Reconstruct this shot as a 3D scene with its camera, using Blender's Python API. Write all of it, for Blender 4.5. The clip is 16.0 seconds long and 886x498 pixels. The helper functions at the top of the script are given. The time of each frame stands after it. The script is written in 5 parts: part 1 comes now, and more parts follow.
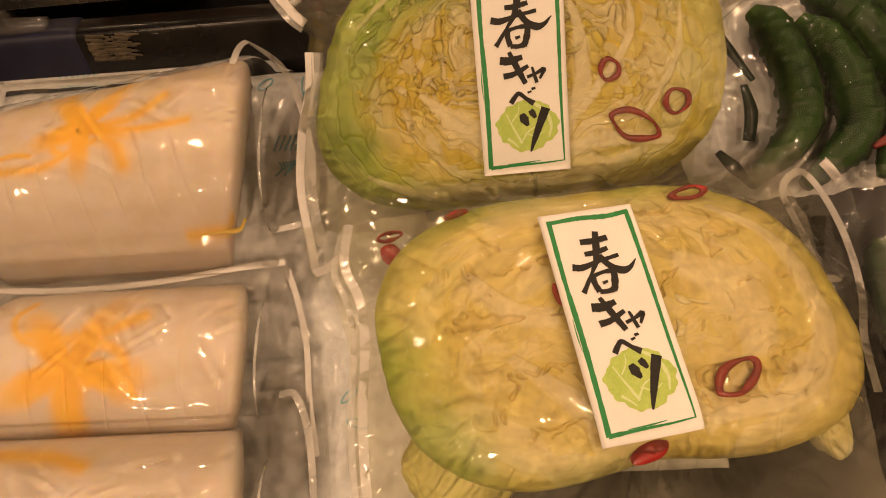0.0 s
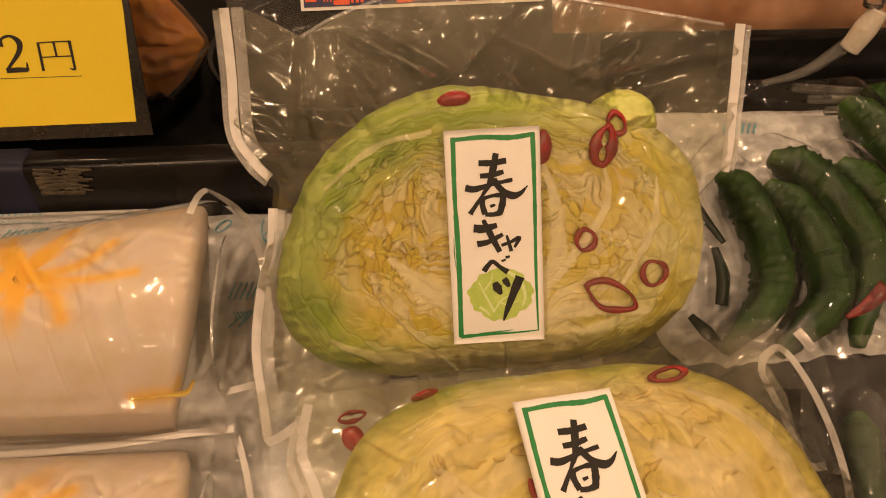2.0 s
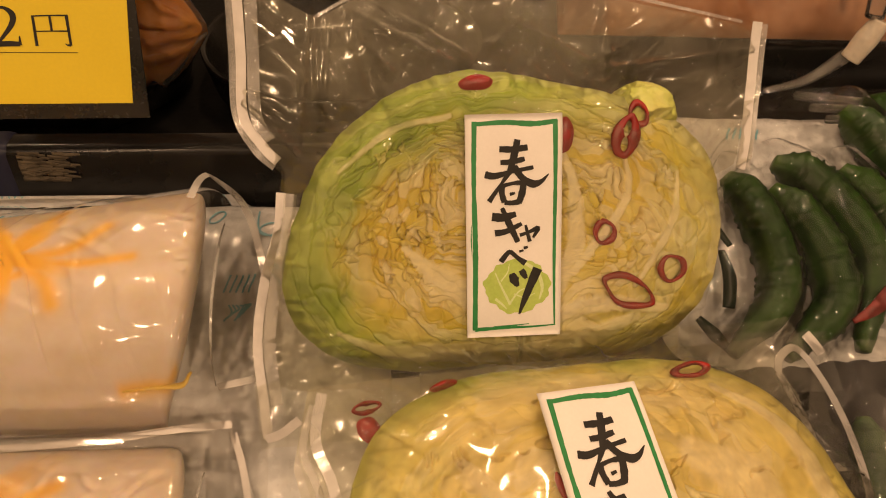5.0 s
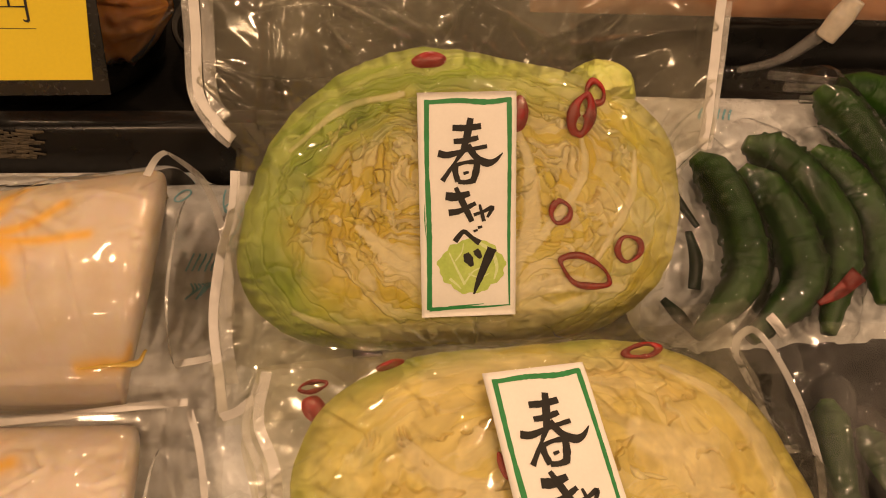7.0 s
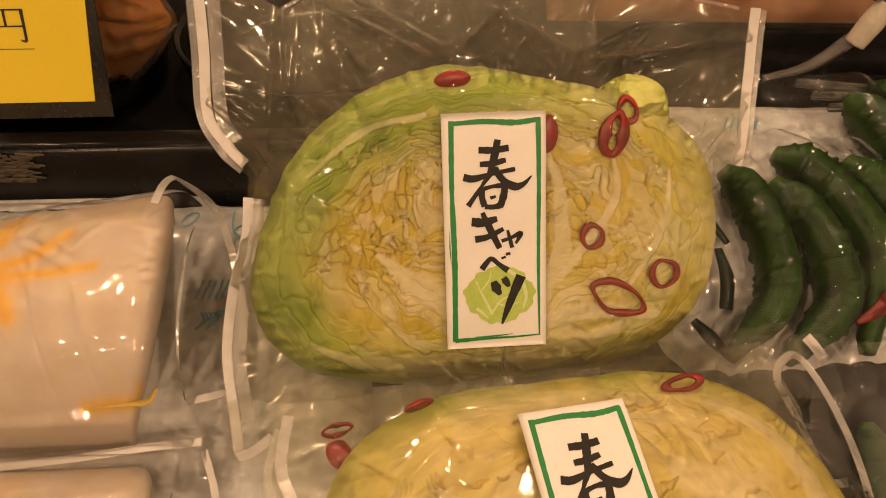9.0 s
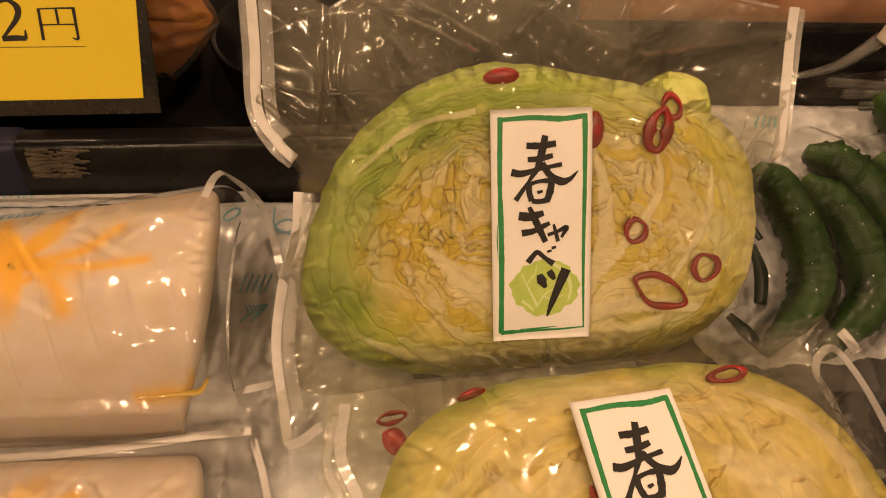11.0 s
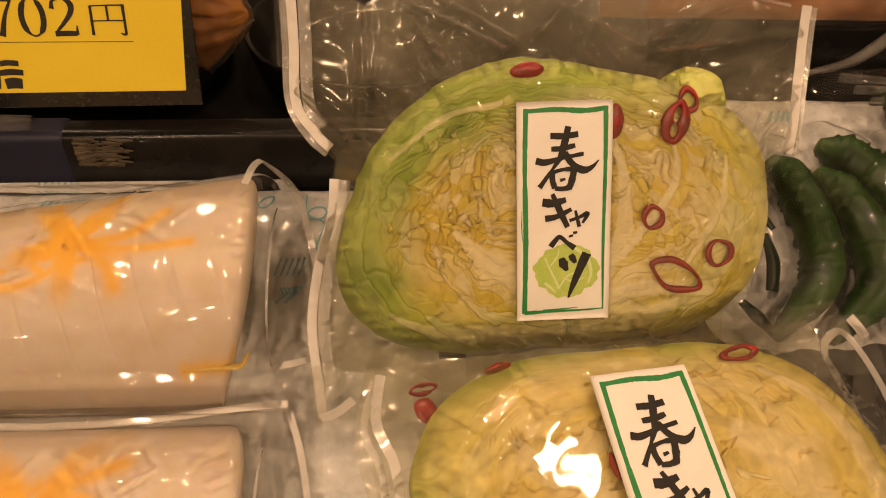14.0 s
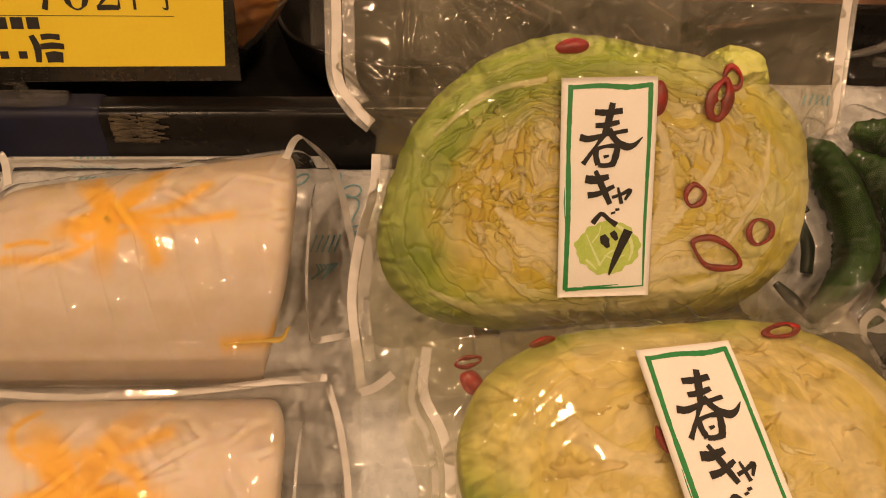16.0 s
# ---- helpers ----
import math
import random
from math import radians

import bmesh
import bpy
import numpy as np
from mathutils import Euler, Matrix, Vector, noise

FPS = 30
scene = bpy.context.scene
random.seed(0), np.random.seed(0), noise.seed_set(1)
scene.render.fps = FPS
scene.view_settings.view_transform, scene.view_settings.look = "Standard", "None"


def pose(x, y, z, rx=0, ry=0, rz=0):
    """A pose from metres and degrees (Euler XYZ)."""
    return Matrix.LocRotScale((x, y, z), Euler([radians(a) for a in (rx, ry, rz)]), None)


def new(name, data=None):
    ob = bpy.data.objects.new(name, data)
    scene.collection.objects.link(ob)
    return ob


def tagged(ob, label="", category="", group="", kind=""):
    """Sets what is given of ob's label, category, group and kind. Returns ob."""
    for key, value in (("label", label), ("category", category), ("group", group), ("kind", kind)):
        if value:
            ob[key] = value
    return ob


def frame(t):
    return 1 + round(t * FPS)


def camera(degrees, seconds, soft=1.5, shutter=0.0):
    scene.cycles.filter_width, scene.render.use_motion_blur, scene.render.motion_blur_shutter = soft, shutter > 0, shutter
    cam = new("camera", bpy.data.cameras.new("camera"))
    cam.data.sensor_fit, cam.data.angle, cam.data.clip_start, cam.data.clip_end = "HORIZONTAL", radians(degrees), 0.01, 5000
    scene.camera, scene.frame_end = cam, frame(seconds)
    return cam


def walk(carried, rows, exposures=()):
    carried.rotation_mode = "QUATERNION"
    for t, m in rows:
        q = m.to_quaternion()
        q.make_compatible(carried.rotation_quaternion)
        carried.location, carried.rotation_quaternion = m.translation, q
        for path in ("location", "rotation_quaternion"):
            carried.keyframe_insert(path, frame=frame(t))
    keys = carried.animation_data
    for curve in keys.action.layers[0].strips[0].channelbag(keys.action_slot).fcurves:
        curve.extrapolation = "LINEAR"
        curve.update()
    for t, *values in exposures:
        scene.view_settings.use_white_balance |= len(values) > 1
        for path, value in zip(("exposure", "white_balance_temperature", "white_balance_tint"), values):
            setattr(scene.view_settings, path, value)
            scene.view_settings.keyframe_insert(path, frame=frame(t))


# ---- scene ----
cam = camera(59.5, 16.0, soft=1.0)
METRES, EYE, TILT, LEAN, TURN = 0.30, 1.12, -48.0, 5.2, 0.0
ROWS = [
    (0.0, 0.0, 0.0, 0.0, -0.0, 0.0, 0.0),
    (0.5, 0.0061, 0.0479, 0.0697, -2.13, 1.97, 0.21),
    (1.0, 0.0222, 0.0712, 0.0946, -3.1, 4.29, -0.82),
    (1.5, 0.0141, 0.066, 0.1335, -3.55, 6.22, -1.24),
    (2.0, -0.0305, 0.0691, 0.1273, -3.77, 7.02, -1.39),
    (2.5, -0.0719, 0.0609, 0.1532, -4.36, 7.77, -1.17),
    (3.0, -0.1006, 0.0397, 0.1325, -5.58, 8.56, -1.2),
    (3.5, -0.1211, 0.0805, 0.1047, -6.49, 9.29, -1.78),
    (6.0, -0.1062, 0.135, 0.0738, -6.98, 8.23, -2.27),
    (6.5, -0.0417, 0.1395, 0.0979, -6.96, 7.68, -2.23),
    (7.0, -0.0319, 0.125, 0.0737, -6.53, 7.63, -2.58),
    (7.5, -0.0118, 0.1347, 0.0687, -6.11, 7.57, -2.46),
    (8.0, -0.0242, 0.1708, 0.0882, -6.2, 7.47, -2.07),
    (8.5, -0.053, 0.1833, 0.1138, -6.43, 7.47, -1.72),
    (9.0, -0.0695, 0.1868, 0.1249, -6.6, 7.51, -1.68),
    (11.5, -0.148, 0.1539, 0.0957, -6.06, 7.57, -1.92),
    (12.0, -0.157, 0.1052, 0.0988, -5.49, 7.56, -1.84),
    (12.5, -0.1523, 0.0825, 0.0858, -5.21, 7.56, -1.92),
    (13.0, -0.1667, 0.0769, 0.0722, -5.12, 7.59, -2.33),
    (13.5, -0.1702, 0.0993, 0.0765, -5.2, 7.59, -2.42),
    (14.0, -0.1639, 0.1065, 0.0772, -5.37, 7.36, -2.42),
    (14.5, -0.1622, 0.1201, 0.0588, -5.5, 7.04, -2.52),
    (15.0, -0.1684, 0.1169, 0.0758, -5.44, 6.76, -2.56),
    (15.5, -0.2116, 0.1277, 0.0529, -5.33, 6.63, -2.93),
    (16.0, -0.2231, 0.1107, 0.0466, -5.15, 6.79, -3.08),
]
walk(cam, [(t, pose(0, 0, EYE, TILT, LEAN, TURN) @ pose(METRES * x, METRES * y, METRES * z, 90 + pitch, roll, yaw)) for t, x, y, z, yaw, pitch, roll in ROWS])

# ---- world and lamps ----
world = bpy.data.worlds.new("hall")
scene.world = world
world.use_nodes = True
world.node_tree.nodes["Background"].inputs[0].default_value = (1.0, 0.80, 0.60, 1)
world.node_tree.nodes["Background"].inputs[1].default_value = 0.02
WARM = (1.0, 0.63, 0.365)
# Unseen lamps at guessed places; the last seven add fill and film highlights.
LAMPS = [(-0.65, -0.75, 5.5), (0.50, -0.85, 6.5), (0.05, -1.45, 14.0), (0.05, 0.80, 6.0), (-0.70, 0.40, 2.8), (0.75, 0.30, 3.6), (1.40, -0.45, 6.5),
         (-1.40, -0.35, 4.0), (-0.95, -1.50, 10.5), (1.05, -1.60, 10.5), (-0.35, 0.15, 1.0), (0.45, 1.35, 3.0), (-0.85, 1.25, 3.0)]
LAMP_Z = 2.25
scene.view_settings.exposure = 0.0


# ---- materials ----
def material(name):
    m = bpy.data.materials.new(name)
    m.use_nodes = True
    nt = m.node_tree
    return m, nt, nt.nodes["Principled BSDF"]


def noise_node(nt, scale, detail=4.0, rough=0.55, coord="Object", distortion=0.0):
    tc = nt.nodes.new("ShaderNodeTexCoord")
    n = nt.nodes.new("ShaderNodeTexNoise")
    n.inputs["Scale"].default_value, n.inputs["Detail"].default_value = scale, detail
    n.inputs["Roughness"].default_value, n.inputs["Distortion"].default_value = rough, distortion
    nt.links.new(tc.outputs[coord], n.inputs["Vector"])
    return n


def ramp(nt, fac, stops):
    r = nt.nodes.new("ShaderNodeValToRGB")
    els = r.color_ramp.elements
    while len(els) < len(stops):
        els.new(0.5)
    for e, (p, c) in zip(els, stops):
        e.position, e.color = p, (*c, 1)
    nt.links.new(fac, r.inputs[0])
    return r.outputs[0]


def mix(nt, a, b, fac, kind="MIX"):
    x = nt.nodes.new("ShaderNodeMix")
    x.data_type, x.blend_type = "RGBA", kind
    for sock, v in ((x.inputs[0], fac), (x.inputs[6], a), (x.inputs[7], b)):
        if isinstance(v, (int, float)):
            sock.default_value = v
        elif isinstance(v, tuple):
            sock.default_value = (*v, 1)
        else:
            nt.links.new(v, sock)
    return x.outputs[2]


def bump(nt, p, height, strength, distance):
    b = nt.nodes.new("ShaderNodeBump")
    b.inputs["Strength"].default_value, b.inputs["Distance"].default_value = strength, distance
    nt.links.new(height, b.inputs["Height"])
    nt.links.new(b.outputs[0], p.inputs["Normal"])


def surface(name, dark, light, rough=0.5, big=12.0, fine=160.0, relief=0.0004, sss=0.0, metal=0.0, coat=0.0, var=0.06):
    """Two colours mixed at a large scale, speckled at a fine one, with fine relief and uneven gloss."""
    m, nt, p = material(name)
    a, b = noise_node(nt, big), noise_node(nt, fine, 3.0)
    col = ramp(nt, a.outputs[0], [(0.3, dark), (0.7, light)])
    speck = ramp(nt, b.outputs[0], [(0.3, (1 - var * 2,) * 3), (0.7, (1.0,) * 3)])
    nt.links.new(mix(nt, col, speck, 1.0, "MULTIPLY"), p.inputs["Base Color"])
    mr = nt.nodes.new("ShaderNodeMapRange")
    mr.inputs["To Min"].default_value, mr.inputs["To Max"].default_value = max(0.03, rough - 0.1), min(1, rough + 0.1)
    nt.links.new(b.outputs[0], mr.inputs[0])
    nt.links.new(mr.outputs[0], p.inputs["Roughness"])
    p.inputs["Metallic"].default_value = metal
    p.inputs["Coat Weight"].default_value = coat
    p.inputs["Coat Roughness"].default_value = 0.08
    if sss:
        p.inputs["Subsurface Weight"].default_value = sss
        p.inputs["Subsurface Radius"].default_value = (1.0, 0.7, 0.4)
        p.inputs["Subsurface Scale"].default_value = 0.004
    if relief:
        bump(nt, p, b.outputs[0], 0.6, relief)
    return m


def film_material(name, haze=0.05, haze_colour=(0.8, 0.79, 0.76), gloss=0.05, fine=55.0, relief=0.0012, ior=1.5, tone=(0.975, 0.97, 0.955)):
    """Clear plastic film: see-through, glossy by Fresnel, faintly milky, finely wrinkled."""
    m, nt, p = material(name)
    out = nt.nodes["Material Output"]
    nt.nodes.remove(p)
    clear = nt.nodes.new("ShaderNodeBsdfTransparent")
    clear.inputs[0].default_value = (*tone, 1)
    shine = nt.nodes.new("ShaderNodeBsdfGlossy")
    shine.inputs["Roughness"].default_value = gloss
    milk = nt.nodes.new("ShaderNodeBsdfDiffuse")
    milk.inputs[0].default_value = (*haze_colour, 1)
    n1, n2 = noise_node(nt, fine, 2.0, 0.5, distortion=0.8), noise_node(nt, 16.0, 3.0)
    n1.noise_type = "RIDGED_MULTIFRACTAL"
    n1.normalize = True
    b = nt.nodes.new("ShaderNodeBump")
    b.inputs["Strength"].default_value, b.inputs["Distance"].default_value = 0.5, relief
    nt.links.new(n1.outputs[0], b.inputs["Height"])
    f = nt.nodes.new("ShaderNodeFresnel")
    f.inputs["IOR"].default_value = ior
    for node in (shine, f):
        nt.links.new(b.outputs[0], node.inputs["Normal"])
    mr = nt.nodes.new("ShaderNodeMapRange")
    mr.inputs["From Min"].default_value, mr.inputs["From Max"].default_value = 0.35, 0.7
    mr.inputs["To Min"].default_value, mr.inputs["To Max"].default_value = haze * 0.5, haze * 1.6
    nt.links.new(n2.outputs[0], mr.inputs[0])
    m1, m2 = nt.nodes.new("ShaderNodeMixShader"), nt.nodes.new("ShaderNodeMixShader")
    nt.links.new(mr.outputs[0], m1.inputs[0])
    nt.links.new(clear.outputs[0], m1.inputs[1])
    nt.links.new(milk.outputs[0], m1.inputs[2])
    nt.links.new(f.outputs[0], m2.inputs[0])
    nt.links.new(m1.outputs[0], m2.inputs[1])
    nt.links.new(shine.outputs[0], m2.inputs[2])
    nt.links.new(m2.outputs[0], out.inputs[0])
    return m


def tinted(name, rough=0.3, sss=0.10, fine=420.0, relief=0.0003):
    """Vegetable flesh whose colour comes with the mesh."""
    m, nt, p = material(name)
    at = nt.nodes.new("ShaderNodeAttribute")
    at.attribute_name = "tint"
    b, c = noise_node(nt, fine, 3.0), noise_node(nt, 70.0, 4.0)
    k = ramp(nt, c.outputs[0], [(0.3, (0.93, 0.90, 0.78)), (0.65, (1.0, 1.0, 1.0))])
    nt.links.new(mix(nt, at.outputs[0], k, 1.0, "MULTIPLY"), p.inputs["Base Color"])
    p.inputs["Roughness"].default_value = rough
    p.inputs["Subsurface Weight"].default_value = sss
    p.inputs["Subsurface Radius"].default_value = (1.0, 0.75, 0.3)
    p.inputs["Subsurface Scale"].default_value = 0.002 if sss < 0.3 else 0.006
    bump(nt, p, b.outputs[0], 0.5, relief)
    return m


FILM = film_material("vacuum_film", 0.035, ior=1.42)
CABBAGE_FILM = film_material("brine_film", 0.032, (0.74, 0.70, 0.54), ior=1.5, tone=(0.985, 0.98, 0.93), fine=24.0, relief=0.0014, gloss=0.045)
BACK_FILM = film_material("back_film", 0.16, (0.66, 0.62, 0.52), ior=1.4, gloss=0.10, fine=12.0, relief=0.0008, tone=(0.95, 0.94, 0.86))
CUKE_FILM = film_material("clear_film", 0.009, ior=1.45, fine=26.0, relief=0.0006)
TAIL = film_material("loose_film", 0.075, gloss=0.07)
FILM_DULL = film_material("textured_film", 0.26, gloss=0.14, fine=300.0, relief=0.0006)
BAND = surface("white_seal_print", (0.60, 0.58, 0.56), (0.72, 0.70, 0.68), 0.35, relief=0.0002)
SOFT_BAND = film_material("milky_band", 0.42, (0.80, 0.78, 0.75), gloss=0.15, fine=200.0, relief=0.0003)
FLESH = tinted("cabbage_flesh", 0.42, 0.12)
RADISH = tinted("radish_flesh", 0.4, 0.5, 300.0, 0.00015)
PEEL = surface("yuzu_peel", (0.84, 0.50, 0.03), (0.88, 0.60, 0.07), 0.35, 60.0, 400.0, sss=0.2)
CHILLI = surface("chilli_skin", (0.20, 0.008, 0.006), (0.38, 0.018, 0.012), 0.35, 90.0, 500.0, 0.0002)
DARK_CHILLI = surface("soaked_chilli", (0.12, 0.010, 0.006), (0.22, 0.02, 0.010), 0.5, 90.0, 500.0, 0.0002)
PAPER = surface("label_paper", (0.80, 0.78, 0.75), (0.86, 0.84, 0.81), 0.42, 30.0, 700.0, 0.00008, var=0.015)
GREEN_INK = surface("green_ink", (0.012, 0.20, 0.045), (0.02, 0.26, 0.07), 0.5, 150.0, 900.0, 0.0)
LEAF_INK = surface("leaf_green_ink", (0.40, 0.56, 0.10), (0.52, 0.66, 0.16), 0.5, 120.0, 700.0, 0.0)
PALE_INK = surface("pale_green_ink", (0.62, 0.74, 0.34), (0.68, 0.78, 0.42), 0.5, 120.0, 700.0, 0.0)
BLACK_INK = surface("black_ink", (0.010, 0.009, 0.008), (0.022, 0.020, 0.018), 0.75, 150.0, 900.0, 0.0)
YELLOW_CARD = surface("yellow_card", (0.74, 0.57, 0.016), (0.78, 0.61, 0.027), 0.55, 14.0, 500.0, 0.00008, var=0.02)
SLEEVE = surface("black_sleeve", (0.012, 0.012, 0.012), (0.022, 0.021, 0.02), 0.25, 20.0, 300.0, 0.0001)
BLACK_GLOSS = surface("black_lacquer", (0.006, 0.006, 0.006), (0.016, 0.015, 0.014), 0.22, 9.0, 220.0, 0.0002)
BLACK_MATT = surface("black_tray", (0.003, 0.003, 0.003), (0.009, 0.0085, 0.008), 0.6, 14.0, 200.0, 0.0002)
BLACK_MATT.node_tree.nodes["Principled BSDF"].inputs["Specular IOR Level"].default_value = 0.07
BLACK_GLOSS.node_tree.nodes["Principled BSDF"].inputs["Specular IOR Level"].default_value = 0.3
BLUE_TAPE = surface("blue_tape", (0.004, 0.005, 0.022), (0.007, 0.010, 0.042), 0.5, 40.0, 300.0, 0.0002)
WORN = surface("worn_edge", (0.05, 0.038, 0.024), (0.12, 0.095, 0.06), 0.7, 90.0, 500.0, 0.0006)
ICE = surface("gel_pack_film", (0.60, 0.62, 0.63), (0.78, 0.79, 0.80), 0.28, 18.0, 140.0, 0.0006, coat=0.3)
ICE_PRINT = surface("blue_print", (0.16, 0.42, 0.52), (0.26, 0.55, 0.66), 0.4, 60.0, 300.0, 0.0)
CUKE = tinted("cucumber_skin", 0.42, 0.03, 260.0, 0.0008)
CUKE.node_tree.nodes["Principled BSDF"].inputs["Specular IOR Level"].default_value = 0.25
KELP = surface("kelp", (0.008, 0.016, 0.008), (0.02, 0.035, 0.02), 0.35, 60.0, 300.0, 0.0004)
MISO = surface("brown_pickle", (0.40, 0.13, 0.012), (0.62, 0.28, 0.04), 0.22, 45.0, 260.0, 0.0008, sss=0.15)
OLIVE = surface("olive_pickle", (0.10, 0.09, 0.016), (0.30, 0.27, 0.08), 0.35, 30.0, 200.0, 0.0008)
PINK = surface("pink_pickle", (0.36, 0.15, 0.05), (0.60, 0.34, 0.19), 0.35, 22.0, 200.0, 0.0008, sss=0.1)
PLASTER = surface("plaster", (0.58, 0.55, 0.50), (0.68, 0.65, 0.60), 0.8, 3.0, 60.0, 0.001)
TILE = surface("floor_concrete", (0.16, 0.15, 0.14), (0.24, 0.22, 0.20), 0.6, 3.0, 90.0, 0.0006)
ORANGE_INK = surface("orange_ink", (0.75, 0.085, 0.02), (0.85, 0.12, 0.03), 0.45, 90.0, 500.0, 0.0)
NAVY_INK = surface("navy_ink", (0.012, 0.014, 0.07), (0.02, 0.022, 0.10), 0.45, 90.0, 500.0, 0.0)
ACRYLIC = film_material("clear_acrylic", 0.09, (0.85, 0.83, 0.8), 0.08, 90.0, 0.0003)
KNOB = surface("milky_plastic", (0.55, 0.50, 0.42), (0.66, 0.60, 0.50), 0.35, 60.0, 300.0, 0.0002, sss=0.3)
LAMP_BODY = surface("lamp_housing", (0.6, 0.6, 0.6), (0.7, 0.7, 0.7), 0.4, 20.0, 200.0, 0.0)


# ---- building helpers ----
def axes(o, x, y):
    """A frame at o whose x runs along x, whose y lies near y and whose z is the normal."""
    x = Vector(x).normalized()
    y = Vector(y)
    y = (y - x * x.dot(y)).normalized()
    z = x.cross(y)
    return Matrix(((x.x, y.x, z.x, o[0]), (x.y, y.y, z.y, o[1]), (x.z, y.z, z.z, o[2]), (0, 0, 0, 1)))


def thing(name, m, label, category, group=""):
    ob = new(name)
    ob.empty_display_size = 0.02
    ob.matrix_world = m
    return tagged(ob, label, category, group)


FLAT = {"seal_band", "film_edge", "lettering", "green_border", "leaf_vein", "printed_mark", "digit", "mark", "plain_bar", "ruled_line", "yen_character", "plain_strokes", "orange_pattern"}


def mesh_object(name, verts, faces, mat, parent=None, label="", tint=None, smooth=True):
    me = bpy.data.meshes.new(name)
    me.from_pydata([tuple(v) for v in verts], [], [tuple(f) for f in faces])
    me.materials.append(mat)
    if smooth and name not in FLAT:
        me.polygons.foreach_set("use_smooth", np.ones(len(me.polygons), bool))
    if tint is not None:
        at = me.attributes.new("tint", "FLOAT_COLOR", "POINT")
        at.data.foreach_set("color", np.c_[np.clip(tint, 0, 1), np.ones(len(tint))].astype(np.float32).ravel())
    me.update()
    ob = new(name, me)
    if parent is not None:
        ob.parent = parent
    if label:
        ob["label"] = label
    return ob


def part(name, bm, mat, parent=None, label="", smooth=True):
    me = bpy.data.meshes.new(name)
    bm.to_mesh(me)
    bm.free()
    me.materials.append(mat)
    if smooth:
        me.polygons.foreach_set("use_smooth", np.ones(len(me.polygons), bool))
    ob = new(name, me)
    if parent is not None:
        ob.parent = parent
    if label:
        ob["label"] = label
    return ob


def grid_faces(nr, nc, wrap=False, base=0):
    c = nc if wrap else nc - 1
    i, j = np.meshgrid(np.arange(nr - 1), np.arange(c), indexing="ij")
    i, j = i.ravel(), j.ravel()
    k = (j + 1) % nc
    return np.c_[i * nc + j, i * nc + k, (i + 1) * nc + k, (i + 1) * nc + j] + base


def hash2(i, j, seed):
    h = np.sin(i * 127.1 + j * 311.7 + seed * 74.7) * 43758.5453
    return h - np.floor(h)


def wob(x, y, seed=0):
    """Smooth value noise from 0 to 1."""
    i, j = np.floor(x), np.floor(y)
    a, b = x - i, y - j
    a, b = a * a * (3 - 2 * a), b * b * (3 - 2 * b)
    return (hash2(i, j, seed) * (1 - a) + hash2(i + 1, j, seed) * a) * (1 - b) + (hash2(i, j + 1, seed) * (1 - a) + hash2(i + 1, j + 1, seed) * a) * b


def fbm(x, y, seed=0, octaves=4):
    s, amp, tot = 0, 1.0, 0.0
    for k in range(octaves):
        s = s + amp * wob(x * 2 ** k, y * 2 ** k, seed + k * 7)
        tot += amp
        amp *= 0.5
    return s / tot


def crease(x, y, seed=0, octaves=3):
    """Sharp ridges, as in crumpled film: 1 on the ridge, 0 between."""
    s, amp, tot = 0, 1.0, 0.0
    for k in range(octaves):
        s = s + amp * (1.05 - np.sqrt((2 * wob(x * 2 ** k, y * 2 ** k, seed + k * 5) - 1) ** 2 + 0.006)) ** 3
        tot += amp
        amp *= 0.5
    return s / tot


def step(a, b, x):
    t = np.clip((x - a) / (b - a), 0, 1)
    return t * t * (3 - 2 * t)


def spline(points, n):
    """A smooth line of n points through the given ones (Catmull-Rom)."""
    p = np.array(points, float)
    p = np.vstack([2 * p[0] - p[1], p, 2 * p[-1] - p[-2]])
    t = np.linspace(0, len(points) - 1 - 1e-6, n)
    i = t.astype(int)
    f = (t - i)[:, None]
    a, b, c, d = p[i], p[i + 1], p[i + 2], p[i + 3]
    return 0.5 * (2 * b + (c - a) * f + (2 * a - 5 * b + 4 * c - d) * f ** 2 + (3 * b - a - 3 * c + d) * f ** 3)


def strip(points, width, normal=(0, 0, 1), n=40, thick=0.0003, height=None, jitter=0.0, seed=0):
    """A thin band along a line: verts and faces. width: one or one per control point."""
    line = spline(points, n)
    w = np.interp(np.linspace(0, 1, n), np.linspace(0, 1, len(np.atleast_1d(width))), np.atleast_1d(width))
    tan = np.gradient(line, axis=0)
    side = np.cross(np.broadcast_to(np.array(normal, float), tan.shape), tan)
    side /= np.linalg.norm(side, axis=1)[:, None] + 1e-12
    up = np.cross(tan, side)
    up /= np.linalg.norm(up, axis=1)[:, None] + 1e-12
    if jitter:
        rs = np.random.RandomState(seed)
        w = w * (1 + jitter * rs.uniform(-1, 1, n))
    l, r = line + side * w[:, None] / 2, line - side * w[:, None] / 2
    verts = np.stack([l - up * thick / 2, l + up * thick / 2, r + up * thick / 2, r - up * thick / 2], 1)
    faces = grid_faces(n, 4, True).tolist() + [[3, 2, 1, 0], [(n - 1) * 4 + k for k in range(4)]]
    return verts.reshape(-1, 3), faces


def band(name, points, width, mat, parent, normal=(0, 0, 1), n=40, label="", thick=0.0003, jitter=0.0, seed=0):
    v, f = strip(points, width, normal, n, thick, None, jitter, seed)
    return mesh_object(name, v, f, mat, parent, label)


def joined(pieces):
    vs, fs, b = [], [], 0
    for v, f in pieces:
        vs.append(v)
        fs += [[k + b for k in q] for q in f]
        b += len(v)
    return np.vstack(vs), fs


